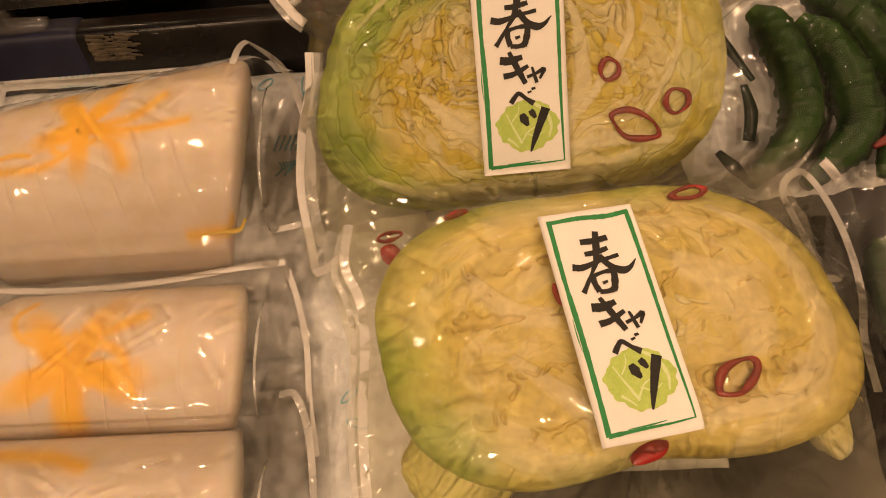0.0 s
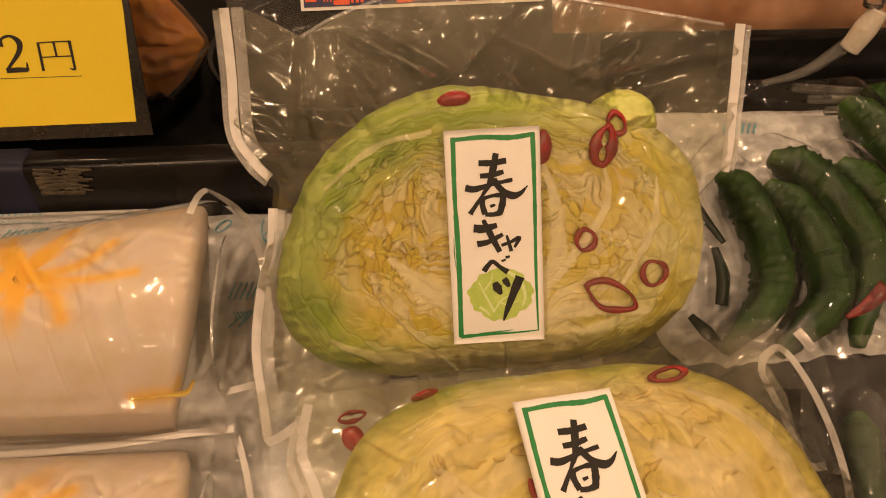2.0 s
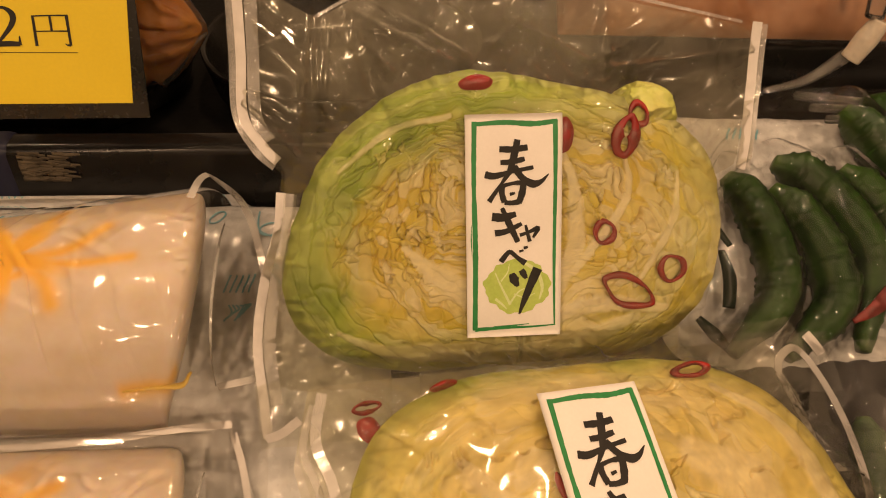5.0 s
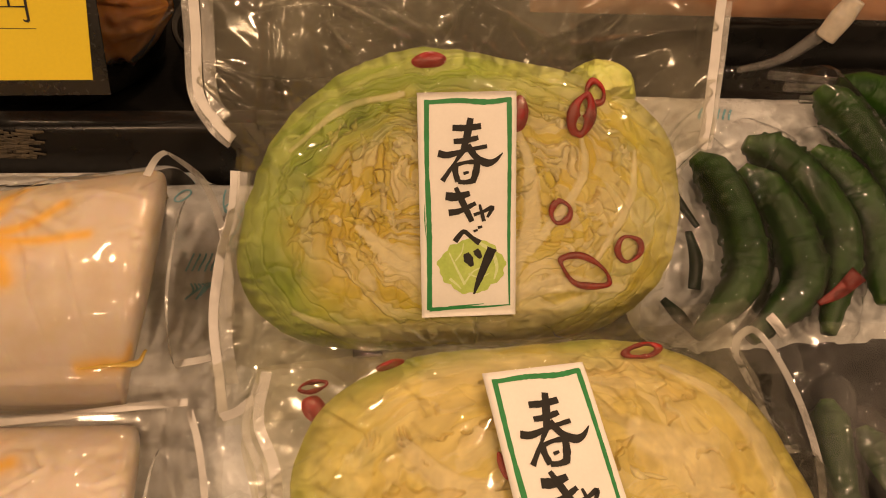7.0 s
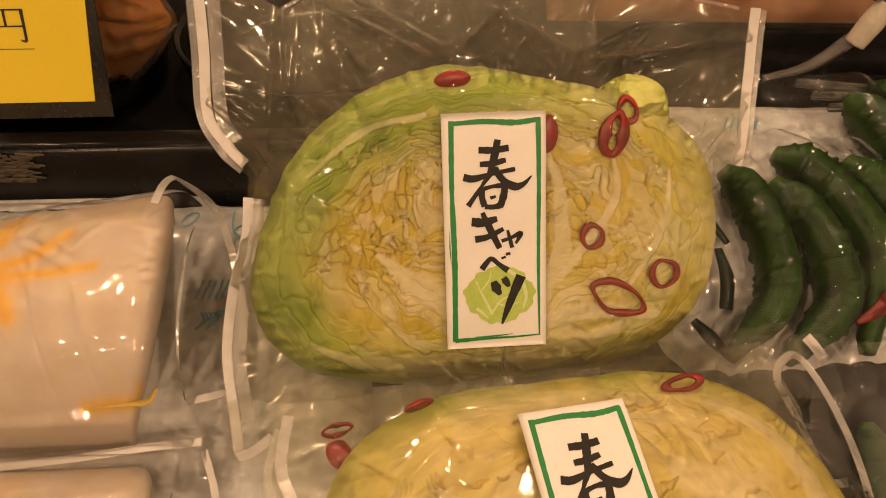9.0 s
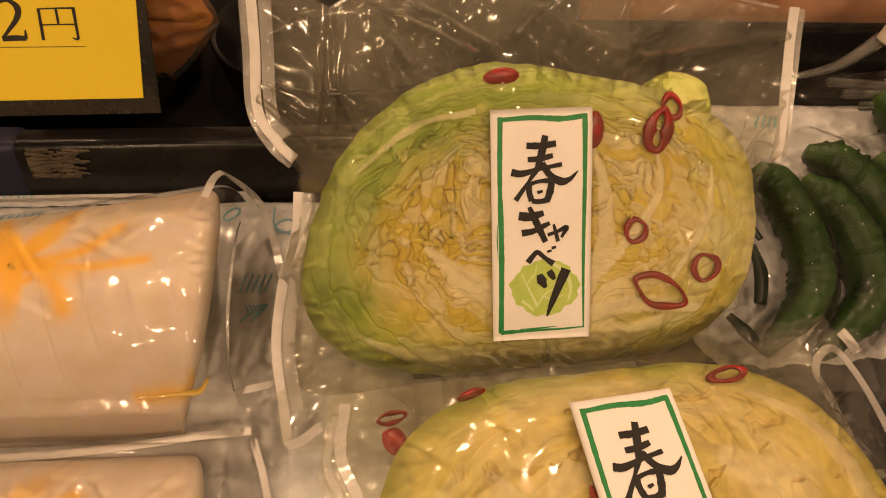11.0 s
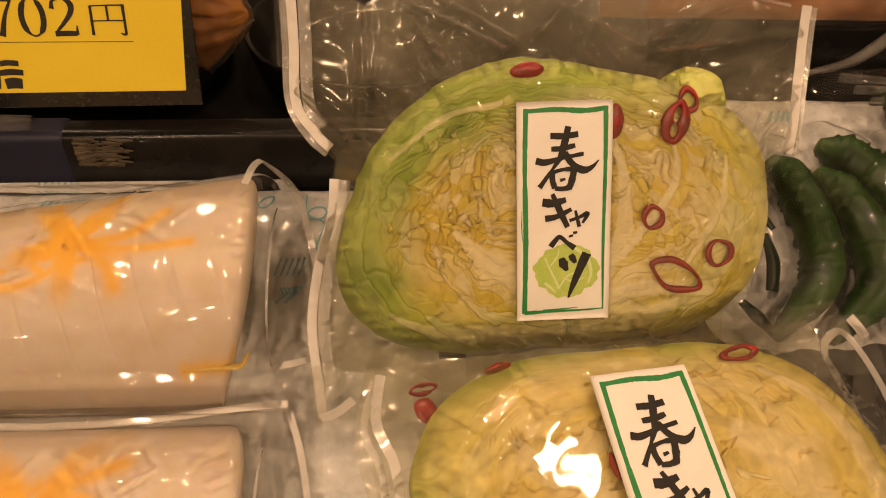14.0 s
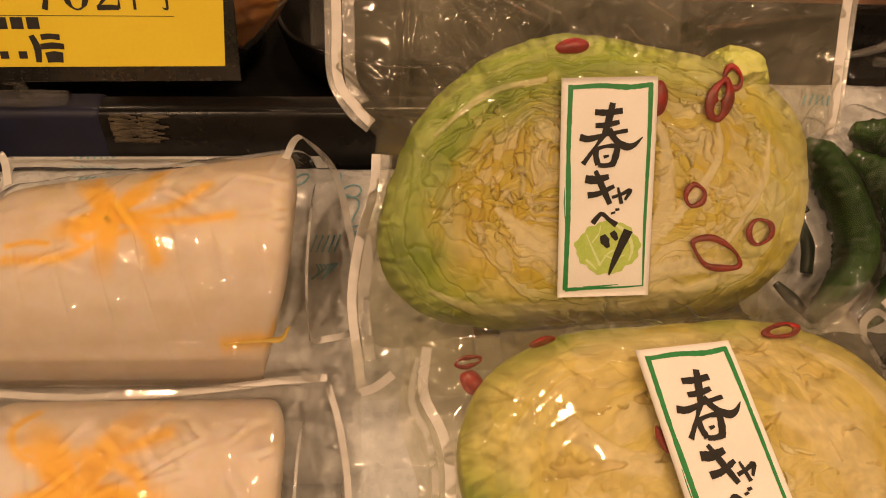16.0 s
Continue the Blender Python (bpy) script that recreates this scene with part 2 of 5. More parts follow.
def box(sx, sy, sz, bevel=0.002, seg=2):
    bm = bmesh.new()
    bmesh.ops.create_cube(bm, size=1)
    bmesh.ops.scale(bm, vec=(sx, sy, sz), verts=bm.verts)
    if bevel:
        bmesh.ops.bevel(bm, geom=bm.edges[:], offset=bevel, segments=seg, affect="EDGES", profile=0.5)
    return bm


def tube(points, radius, n=40, sides=12, flat=1.0):
    """A round bar along a line, with rounded ends; radius: one value or one per control point."""
    line = spline(points, n)
    r = np.interp(np.linspace(0, 1, n), np.linspace(0, 1, len(np.atleast_1d(radius))), np.atleast_1d(radius))
    tan = np.gradient(line, axis=0)
    tan /= np.linalg.norm(tan, axis=1)[:, None]
    ref = np.array((0, 0, 1.0)) if abs(tan[0][2]) < 0.9 else np.array((1.0, 0, 0))
    side = np.cross(np.broadcast_to(ref, tan.shape), tan)
    side /= np.linalg.norm(side, axis=1)[:, None]
    up = np.cross(tan, side)
    a = np.linspace(0, 2 * np.pi, sides, endpoint=False)
    v = line[:, None] + r[:, None, None] * (np.cos(a)[None, :, None] * side[:, None] + flat * np.sin(a)[None, :, None] * up[:, None])
    faces = grid_faces(n, sides, True).tolist() + [list(range(sides))[::-1], [(n - 1) * sides + k for k in range(sides)]]
    return v.reshape(-1, 3), faces


def round_tube(name, points, radius, mat, parent, n=40, sides=12, label="", flat=1.0):
    v, f = tube(points, radius, n, sides, flat)
    return mesh_object(name, v, f, mat, parent, label)


# ---- the room and the counter ----
def slab(name, lo, hi, mat, label, category="wall"):
    bm = box(*(h - l for l, h in zip(lo, hi)), bevel=0)
    bmesh.ops.translate(bm, vec=[(l + h) / 2 for l, h in zip(lo, hi)], verts=bm.verts)
    return tagged(part(name, bm, mat, smooth=False), label, category, kind="structure")


# Unseen shell, added so that bounced light and reflections have a room.
slab("floor", (-2.4, -2.4, -0.1), (2.4, 2.4, 0.0), TILE, "unseen grey concrete floor of the market hall, closing the room", "floor")
slab("wall_north", (-2.4, 2.3, 0.0), (2.4, 2.4, 2.6), PLASTER, "unseen plain warm plaster wall behind the counter, added for bounced light")
slab("wall_south", (-2.4, -2.4, 0.0), (2.4, -2.3, 2.6), PLASTER, "unseen plain warm plaster wall facing the counter, added for bounced light")
slab("wall_east", (2.3, -2.3, 0.0), (2.4, 2.3, 2.6), PLASTER, "unseen plain warm plaster side wall, added for bounced light")
slab("wall_west", (-2.4, -2.3, 0.0), (-2.3, 2.3, 2.6), PLASTER, "unseen plain warm plaster side wall, added for bounced light")
slab("ceiling", (-2.4, -2.4, 2.6), (2.4, 2.4, 2.7), PLASTER, "unseen plain plaster ceiling, added for bounced light", "ceiling")

# Housings and stems are made up to carry these lights.
for lx, ly, watts in LAMPS:
    lamp_thing = thing("unseen_lamp", pose(lx, ly, LAMP_Z), "unseen round grey spot lamp, added at a guessed place under the ceiling", "lamp", "ceiling lamps")
    bm = bmesh.new()
    bmesh.ops.create_cone(bm, segments=32, radius1=0.075, radius2=0.05, depth=0.12, cap_ends=False)
    bmesh.ops.translate(bm, vec=(0, 0, 0.06), verts=bm.verts)
    part("housing", bm, LAMP_BODY, lamp_thing)
    bm = bmesh.new()
    bmesh.ops.create_cone(bm, segments=12, radius1=0.008, radius2=0.008, depth=2.6 - LAMP_Z - 0.12, cap_ends=True)
    bmesh.ops.translate(bm, vec=(0, 0, 0.12 + (2.6 - LAMP_Z - 0.12) / 2), verts=bm.verts)
    part("stem", bm, LAMP_BODY, lamp_thing)
    data = bpy.data.lights.new("unseen_lamp_light", "AREA")
    data.shape, data.size, data.energy, data.color = "DISK", 0.075, watts, WARM
    bulb = new("bulb", data)
    bulb.matrix_world = pose(lx, ly, LAMP_Z - 0.002)

# The sloping bed: x to the right, y up the slope, z out of it.
BED = axes((0, 0.30, 0.787), (1, 0, 0), (0, 0.958, 0.287))


def bed(u, v, n=0.0):
    return BED @ Vector((u, v, n))


bm = box(1.5, 0.62, 0.03, 0.003)
counter = thing("display_tray", BED, "black lacquered sloping display tray for the chilled pickles", "tray")
bmesh.ops.translate(bm, vec=(0, -0.14, -0.042), verts=bm.verts)
part("tray_floor", bm, BLACK_MATT, counter)
tagged(counter, kind="structure")

bm = box(0.85, 0.022, 0.055, 0.006, 4)
bmesh.ops.translate(bm, vec=(-0.325, 0.457, 0.832), verts=bm.verts)
rail = tagged(part("trim", bm, BLACK_GLOSS), "glossy black rounded rail at the back of the tray", "rail", kind="structure")
bm = box(0.20, 0.0245, 0.0575, 0.0065, 4)
bmesh.ops.translate(bm, vec=(-0.365, 0.457, 0.832), verts=bm.verts)
part("tape", bm, BLUE_TAPE, rail, "dark blue tape")
pieces = []
for k in range(90):
    x0, top = -0.262 + 0.028 * random.random() ** 1.5, random.uniform(0.838, 0.857)
    pieces.append(strip([(x0, 0.4450, top), (x0 + random.uniform(0.003, 0.013), 0.4446, top - random.uniform(-0.0005, 0.001))], [0.0026, 0.0012], (0, -1, 0), 6, 0.0004))
v, f = joined(pieces)
tagged(mesh_object("tape_scrap", v, f, WORN, rail, "torn brown remains of old tape"), kind="stuff")

slab("back_shelf", (-0.75, 0.470, 0.80), (0.75, 1.15, 0.826), BLACK_MATT, "black shelf behind the tray", "shelf")
slab("counter", (-0.75, -0.20, 0.0), (0.75, 1.15, 0.615), BLACK_MATT, "black front of the shop counter", "counter")
slab("counter_back", (-0.75, 0.47, 0.615), (0.75, 1.15, 0.80), BLACK_MATT, "black plinth under the back shelf", "counter")
bm = box(0.34, 0.03, 0.062, 0.008, 3)
bmesh.ops.translate(bm, vec=(0.36, 0.552, 0.857), verts=bm.verts)
tagged(part("raised_ledge", bm, BLACK_GLOSS), "black lacquered edge of a raised ledge on the shelf", "ledge", kind="structure")


# ---- chilled gel packs under the goods ----
def gel_pack(m, a, b, thick, seed, label):
    ob = thing("gel_pack", m, label, "ice pack", "gel packs in the tray")
    nu, nv = 110, 90
    s, t = np.meshgrid(np.linspace(-1, 1, nu), np.linspace(-1, 1, nv))
    fill = np.sqrt(np.clip(1 - np.abs(s) ** 7, 0, 1)) * np.sqrt(np.clip(1 - np.abs(t) ** 7, 0, 1))
    u = s * a * (1 + 0.015 * (fbm(t * 4, s * 0, seed) - 0.5))
    v = t * b * (1 + 0.02 * (fbm(s * 4, t * 0, seed + 3) - 0.5))
    n = -thick / 2 + thick / 2 * fill + (0.006 * (fbm(u * 30, v * 30, seed) - 0.6) + 0.0035 * crease(u * 38, v * 38, seed + 9)) * fill
    low = -thick / 2 - thick / 2 * fill
    top = np.stack([u, v, n], -1).reshape(-1, 3)
    bot = np.stack([u, v, low], -1).reshape(-1, 3)
    fa = grid_faces(nv, nu)
    mesh_object("pouch", np.vstack([top, bot]), np.vstack([fa, fa[:, ::-1] + len(top)]), ICE, ob)
    return ob


def gel_height(u, v, a, b, thick, seed):
    """Height of such a pack's upper side, in its own frame."""
    s, t = u / a, v / b
    fill = np.sqrt(np.clip(1 - np.abs(s) ** 7, 0, 1)) * np.sqrt(np.clip(1 - np.abs(t) ** 7, 0, 1))
    return -thick / 2 + thick / 2 * fill + (0.006 * (fbm(u * 30, v * 30, seed) - 0.6) + 0.0035 * crease(u * 38, v * 38, seed + 9)) * fill


def gel_print(ob, a, b, thick, seed, lines, width=0.0011):
    for k, pts in enumerate(lines):
        line = spline([(*p, 0) for p in pts], 26)
        line[:, 2] = gel_height(line[:, 0], line[:, 1], a, b, thick, seed) + 0.0006
        mesh_object("printed_mark", *strip(line, width, n=26, thick=0.0002), ICE_PRINT, ob)


def loop(cx, cy, rx, ry, turn=0.0):
    c, s = math.cos(turn), math.sin(turn)
    pts = [(rx * math.cos(a), ry * math.sin(a)) for a in np.linspace(0, 2 * math.pi, 9)]
    return [(cx + x * c - y * s, cy + x * s + y * c) for x, y in pts]


ice = gel_pack(BED @ pose(-0.190, 0.045, 0.0), 0.150, 0.10, 0.026, 3, "white gel ice pack printed in pale blue")
marks = [loop(0.052, 0.075, 0.006, 0.005), loop(0.070, 0.055, 0.003, 0.006, 0.5), loop(0.055, 0.045, 0.005, 0.002, 0.4),
         [(0.044, 0.092), (0.046, 0.075), (0.057, 0.066), (0.053, 0.048), (0.062, 0.035)], loop(0.02, 0.085, 0.006, 0.003, 0.9)]
for k in range(5):
    marks.append([(0.030 + 0.0035 * k, 0.030), (0.0315 + 0.0035 * k, 0.036), (0.033 + 0.0035 * k, 0.042)])
for k in range(7):
    marks.append([(-0.12 + 0.004 * k, 0.080), (-0.118 + 0.004 * k, 0.085), (-0.116 + 0.004 * k, 0.089)])
for k in range(6):
    marks.append([(0.032 + 0.002 * k, 0.012 + 0.002 * (k % 3)), (0.036 + 0.002 * k, 0.017 + 0.001 * k), (0.034 + 0.002 * k, 0.022)])
gel_print(ice, 0.150, 0.10, 0.026, 3, [[(x + 0.025, y) for x, y in mark] for mark in marks])
ice = gel_pack(BED @ pose(-0.074, -0.085, -0.006, 0, 0, 4), 0.036, 0.105, 0.026, 11, "white gel ice pack with blue printed petals between the packs")
gel_print(ice, 0.036, 0.105, 0.026, 11, [loop(-0.010, 0.004, 0.0055, 0.002, 0.6), loop(-0.006, -0.012, 0.006, 0.002, -0.35), loop(-0.008, 0.05, 0.006, 0.0015, 1.2),
                                        [(-0.014, 0.055), (-0.011, 0.05), (-0.012, 0.045)], [(-0.008, 0.042), (-0.005, 0.046), (-0.006, 0.038)]], 0.0007)
gel_pack(BED @ pose(-0.195, -0.120, -0.018), 0.135, 0.092, 0.02, 17, "white gel ice pack beneath the lower radish packs")
gel_pack(BED @ pose(0.055, -0.075, -0.012), 0.06, 0.05, 0.02, 21, "white gel ice pack beneath the cabbage packs")
gel_pack(BED @ pose(0.03, 0.065, -0.012), 0.055, 0.05, 0.02, 23, "white gel ice pack behind the cabbage packs")

# Added pack: its white lifts the dark gap seen through the film.
gel_pack(BED @ pose(0.005, -0.010, -0.022), 0.075, 0.045, 0.018, 37, "added white gel ice pack brightening the gap between the two cabbage packs")
CUKES = axes((0.2202, 0.400, 0.8359), (0.9995, 0, -0.0308), (0.015, 0.8726, 0.4882))
ice = gel_pack(CUKES @ pose(0.035, -0.004, -0.026), 0.135, 0.096, 0.03, 29, "white gel ice pack under the cucumber packs")
gel_print(ice, 0.135, 0.096, 0.03, 29, [[(-0.075 + 0.004 * k, 0.072), (-0.073 + 0.004 * k, 0.077), (-0.071 + 0.004 * k, 0.081)] for k in range(6)], 0.0014)
gel_pack(CUKES @ pose(0.06, -0.17, -0.036), 0.12, 0.075, 0.03, 31, "white gel ice pack under the lower cucumber pack")


# ---- vacuum packs ----
def sheet(name, ul, ur, v0, v1, height, nu, nv, mat, parent, label=""):
    """A sheet of film between two side lines ul(v), ur(v), lying at height(u, v)."""
    s, t = np.meshgrid(np.linspace(0, 1, nu), np.linspace(0, 1, nv))
    v = v0 + ((v1(s) if callable(v1) else v1) - v0) * t
    u = ul(v) + (ur(v) - ul(v)) * s
    verts = np.stack([u, v, height(u, v)], -1).reshape(-1, 3)
    return mesh_object(name, verts, grid_faces(nv, nu), mat, parent, label)


def side_line(*pairs):
    vs, us = zip(*sorted(pairs))
    return lambda v: np.interp(v, vs, us)


def outline_radius(q, th):
    """How far the outline q(u, v) = 1 lies in each direction."""
    lo, hi = np.zeros_like(th), np.full_like(th, 0.4)
    for _ in range(40):
        mid = (lo + hi) / 2
        inside = q(mid * np.cos(th), mid * np.sin(th)) < 1
        lo, hi = np.where(inside, mid, lo), np.where(inside, hi, mid)
    return lo


def ring_mesh(name, front, back, q, rings, segs, back_rings, mat, parent, paint, label=""):
    """A closed body over an outline: front(u, v, rho) and back(rho) give the two sides' heights."""
    th = np.linspace(0, 2 * np.pi, segs, endpoint=False)
    R = outline_radius(q, th)
    rho = np.linspace(0.004, 1, rings)
    u, v = rho[:, None] * (R * np.cos(th)), rho[:, None] * (R * np.sin(th))
    n = front(u, v, rho[:, None] + 0 * u)
    rb = np.cos(np.linspace(0, np.pi / 2 - 0.02, back_rings))[1:]
    bulge = 1 + 0.03 * np.sin(np.linspace(0, np.pi, back_rings))[1:]
    ub, vb = (rb * bulge)[:, None] * (R * np.cos(th)), (rb * bulge)[:, None] * (R * np.sin(th))
    nb = back(rb)[:, None] + 0 * ub
    verts = np.vstack([np.stack([u, v, n], -1).reshape(-1, 3), np.stack([ub, vb, nb], -1).reshape(-1, 3)])
    total = rings + back_rings - 1
    faces = grid_faces(total, segs, True).tolist()
    faces += [list(range(segs))[::-1], [(total - 1) * segs + k for k in range(segs)]]
    tint = paint(verts[:, 0], verts[:, 1])
    return mesh_object(name, verts, faces, mat, parent, label, tint)


CREAM, YELLOW, GOLD, GREEN, WHITE = (np.array(c) for c in ((0.78, 0.70, 0.28), (0.74, 0.64, 0.10), (0.70, 0.55, 0.05), (0.31, 0.46, 0.03), (0.88, 0.82, 0.58)))


def blend(a, b, k):
    return a + (b - a) * np.asarray(k)[..., None]


def cells(x, y, seed):
    """Cells of uneven size: nearest and second distance, the way to the cell's middle, and two random values of the cell."""
    i, j = np.floor(x), np.floor(y)
    f1, f2 = np.full(np.shape(x), 9.0), np.full(np.shape(x), 9.0)
    dx, dy, ka, kb = (np.zeros(np.shape(x)) for _ in range(4))
    for a in (-1, 0, 1):
        for b in (-1, 0, 1):
            px, py = i + a + 0.1 + 0.8 * hash2(i + a, j + b, seed), j + b + 0.1 + 0.8 * hash2(i + a, j + b, seed + 3)
            d = np.hypot(px - x, py - y)
            near = d < f1
            f2 = np.where(near, f1, np.minimum(f2, d))
            f1 = np.where(near, d, f1)
            dx, dy = np.where(near, x - px, dx), np.where(near, y - py, dy)
            ka = np.where(near, hash2(i + a, j + b, seed + 11), ka)
            kb = np.where(near, hash2(i + a, j + b, seed + 17), kb)
    return f1, f2, dx, dy, ka, kb


class Head:
    """The cut half of a cabbage: outline, relief and colour in the pack's frame."""

    def __init__(self, a, b, power, centre, seed, depth, wrinkle, edge, pits, green, pale, lobes, ribs, layer):
        self.pits, self.green, self.pale, self.lobes, self.ribs, self.layer = pits, green, pale, lobes, ribs, layer
        self.a, self.b, self.p, self.c, self.seed, self.depth, self.wrinkle, self.edge = a, b, power, centre, seed, depth, wrinkle, edge

    def q(self, u, v):
        th = np.arctan2(v, u)
        grow = 1 + self.lobes[0] + (0.018 if self.pale == 0 else 0.008) * (fbm(np.cos(th) * 15 + 5, np.sin(th) * 15 + 5, self.seed + 1, 3) - 0.5) + 0.022 * (fbm(np.cos(th) * 4.5 + 5, np.sin(th) * 4.5 + 5, self.seed) - 0.5)
        for k in range(1, (len(self.lobes) + 1) // 2):
            grow = grow + self.lobes[2 * k - 1] * np.cos(k * th) + self.lobes[2 * k] * np.sin(k * th)
        return np.abs(u / (self.a * grow)) ** self.p + np.abs(v / (self.b * grow)) ** self.p

    def rho(self, u, v):
        return self.q(u - self.c[0], v - self.c[1]) ** (1 / self.p)

    def face(self, rho):
        return -self.edge * np.minimum(rho, 1.0) ** 11

    def rib_mask(self, u, v):
        """Thick pale ribs that spread from the stem."""
        m = np.zeros(np.shape(u))
        wob_u = u + 0.004 * (fbm(u * 40, v * 40, self.seed + 21) - 0.5)
        wob_v = v + 0.004 * (fbm(u * 40 + 7, v * 40, self.seed + 22) - 0.5)
        for pts, widths in self.ribs:
            line = spline([(*p, 0) for p in pts], 18)
            ws = np.interp(np.linspace(0, 1, 18), np.linspace(0, 1, len(widths)), widths)
            for (x0, y0, _), (x1, y1, _), w in zip(line[:-1], line[1:], ws):
                dx, dy = x1 - x0, y1 - y0
                k = np.clip(((wob_u - x0) * dx + (wob_v - y0) * dy) / (dx * dx + dy * dy), 0, 1)
                d = np.hypot(wob_u - x0 - k * dx, wob_v - y0 - k * dy) / (w / 2)
                m = np.maximum(m, step(1.15, 0.7, d) * (1 - 0.25 * np.minimum(d, 1) ** 2))
        return m

    def fields(self, u, v):
        """Leaf layers wrap round the heart; they are crumpled within and lie smoothly near the rim."""
        s = self.seed
        rho = self.rho(u, v)
        inner = step(0.92, 0.45, rho)
        wx, wy = fbm(u * 30, v * 30, s) - 0.5, fbm(u * 30 + 9, v * 30 + 4, s + 3) - 0.5
        fx, fy = fbm(u * 120, v * 120, s + 31, 2) - 0.5, fbm(u * 120 + 5, v * 120 + 8, s + 33, 2) - 0.5
        amp = 0.010 + 0.026 * inner
        x, y = u + amp * wx + 0.0045 * fx, v + 0.012 + amp * wy + 0.0045 * fy
        r, t = np.hypot(x / 1.45, y), np.arctan2(x / 1.45, y)
        one = cells(r / self.layer, t * 2.2, s + 40)
        two = cells(r / self.layer * 1.55 + 5, t * 5.0 + 2 * wx, s + 50)
        heart = np.clip(step(0.062, 0.025, np.hypot(u + 0.040, (v - 0.012) * 1.15)) + 0.8 * step(0.055, 0.022, np.hypot(u - 0.050, (v - 0.014) * 1.1)), 0, 1)
        rib = self.rib_mask(u, v)
        return rho, wx, fx, one, two, heart * (1 - rib), rib, t

    def relief(self, u, v):
        rho, warp, fine, one, two, heart, rib, t = self.fields(u, v)
        f1, f2, dx, dy, ka, kb = one
        g1, g2, ex, ey, la, lb = two
        w = self.wrinkle
        leaf = 0.0016 * (ka - 0.5) + 0.0012 * dx * (0.4 + kb) - 0.0007 * np.exp(-((f2 - f1) / 0.10) ** 2)
        curl = 0.0018 * (la - 0.5) + 0.0016 * ex * (lb - 0.2) - 0.0030 * np.exp(-((g2 - g1) / 0.10) ** 2) * step(0.45, 0.8, la)
        slit = np.exp(-((u - 0.004 - 0.002 * warp) / 0.0006) ** 2) * step(-0.050, -0.058, v) * (self.pale == 0)
        pit = step(0.68, 0.75, fbm(u * 110 + 20 * warp, v * 120, self.seed + 4, 2)) * step(0.86, 0.72, rho) * self.pits
        return w * ((1 - 0.8 * rib) * leaf + (0.25 + 1.15 * heart) * (1 - rib) * curl + 0.0004 * fine) + 0.0006 * rib - 0.0032 * pit - 0.0022 * slit - 0.0014

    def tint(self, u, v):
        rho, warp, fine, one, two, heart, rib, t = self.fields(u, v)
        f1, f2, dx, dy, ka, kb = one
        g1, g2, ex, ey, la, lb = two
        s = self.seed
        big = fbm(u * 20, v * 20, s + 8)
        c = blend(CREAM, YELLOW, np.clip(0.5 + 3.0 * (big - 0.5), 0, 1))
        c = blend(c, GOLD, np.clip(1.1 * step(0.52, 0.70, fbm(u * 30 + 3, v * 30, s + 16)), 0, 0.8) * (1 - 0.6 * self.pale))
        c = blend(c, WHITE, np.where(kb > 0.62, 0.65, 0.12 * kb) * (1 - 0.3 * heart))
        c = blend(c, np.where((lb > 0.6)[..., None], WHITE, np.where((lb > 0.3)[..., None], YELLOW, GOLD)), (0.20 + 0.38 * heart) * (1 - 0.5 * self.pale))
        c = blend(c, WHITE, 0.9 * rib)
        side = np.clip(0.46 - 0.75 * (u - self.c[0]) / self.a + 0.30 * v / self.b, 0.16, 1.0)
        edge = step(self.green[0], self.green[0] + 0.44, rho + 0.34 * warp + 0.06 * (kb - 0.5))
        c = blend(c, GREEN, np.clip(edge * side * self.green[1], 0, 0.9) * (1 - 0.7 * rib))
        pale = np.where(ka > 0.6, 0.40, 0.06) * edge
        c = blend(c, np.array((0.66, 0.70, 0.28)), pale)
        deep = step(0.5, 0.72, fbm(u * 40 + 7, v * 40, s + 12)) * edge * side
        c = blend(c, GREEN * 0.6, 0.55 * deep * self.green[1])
        # Gaps between the folds are browned, painting their shade into the leaf colour.
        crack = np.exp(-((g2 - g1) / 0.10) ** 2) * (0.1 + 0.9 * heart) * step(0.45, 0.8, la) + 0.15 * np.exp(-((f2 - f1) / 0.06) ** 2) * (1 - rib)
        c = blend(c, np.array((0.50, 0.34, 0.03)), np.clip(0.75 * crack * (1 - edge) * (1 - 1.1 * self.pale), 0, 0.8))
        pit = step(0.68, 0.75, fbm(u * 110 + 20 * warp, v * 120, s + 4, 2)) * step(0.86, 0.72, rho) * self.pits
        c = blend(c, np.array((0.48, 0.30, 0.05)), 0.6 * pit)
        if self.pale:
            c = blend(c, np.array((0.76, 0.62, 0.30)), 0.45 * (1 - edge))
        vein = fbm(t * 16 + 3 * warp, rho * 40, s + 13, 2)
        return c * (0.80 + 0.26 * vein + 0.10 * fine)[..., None]


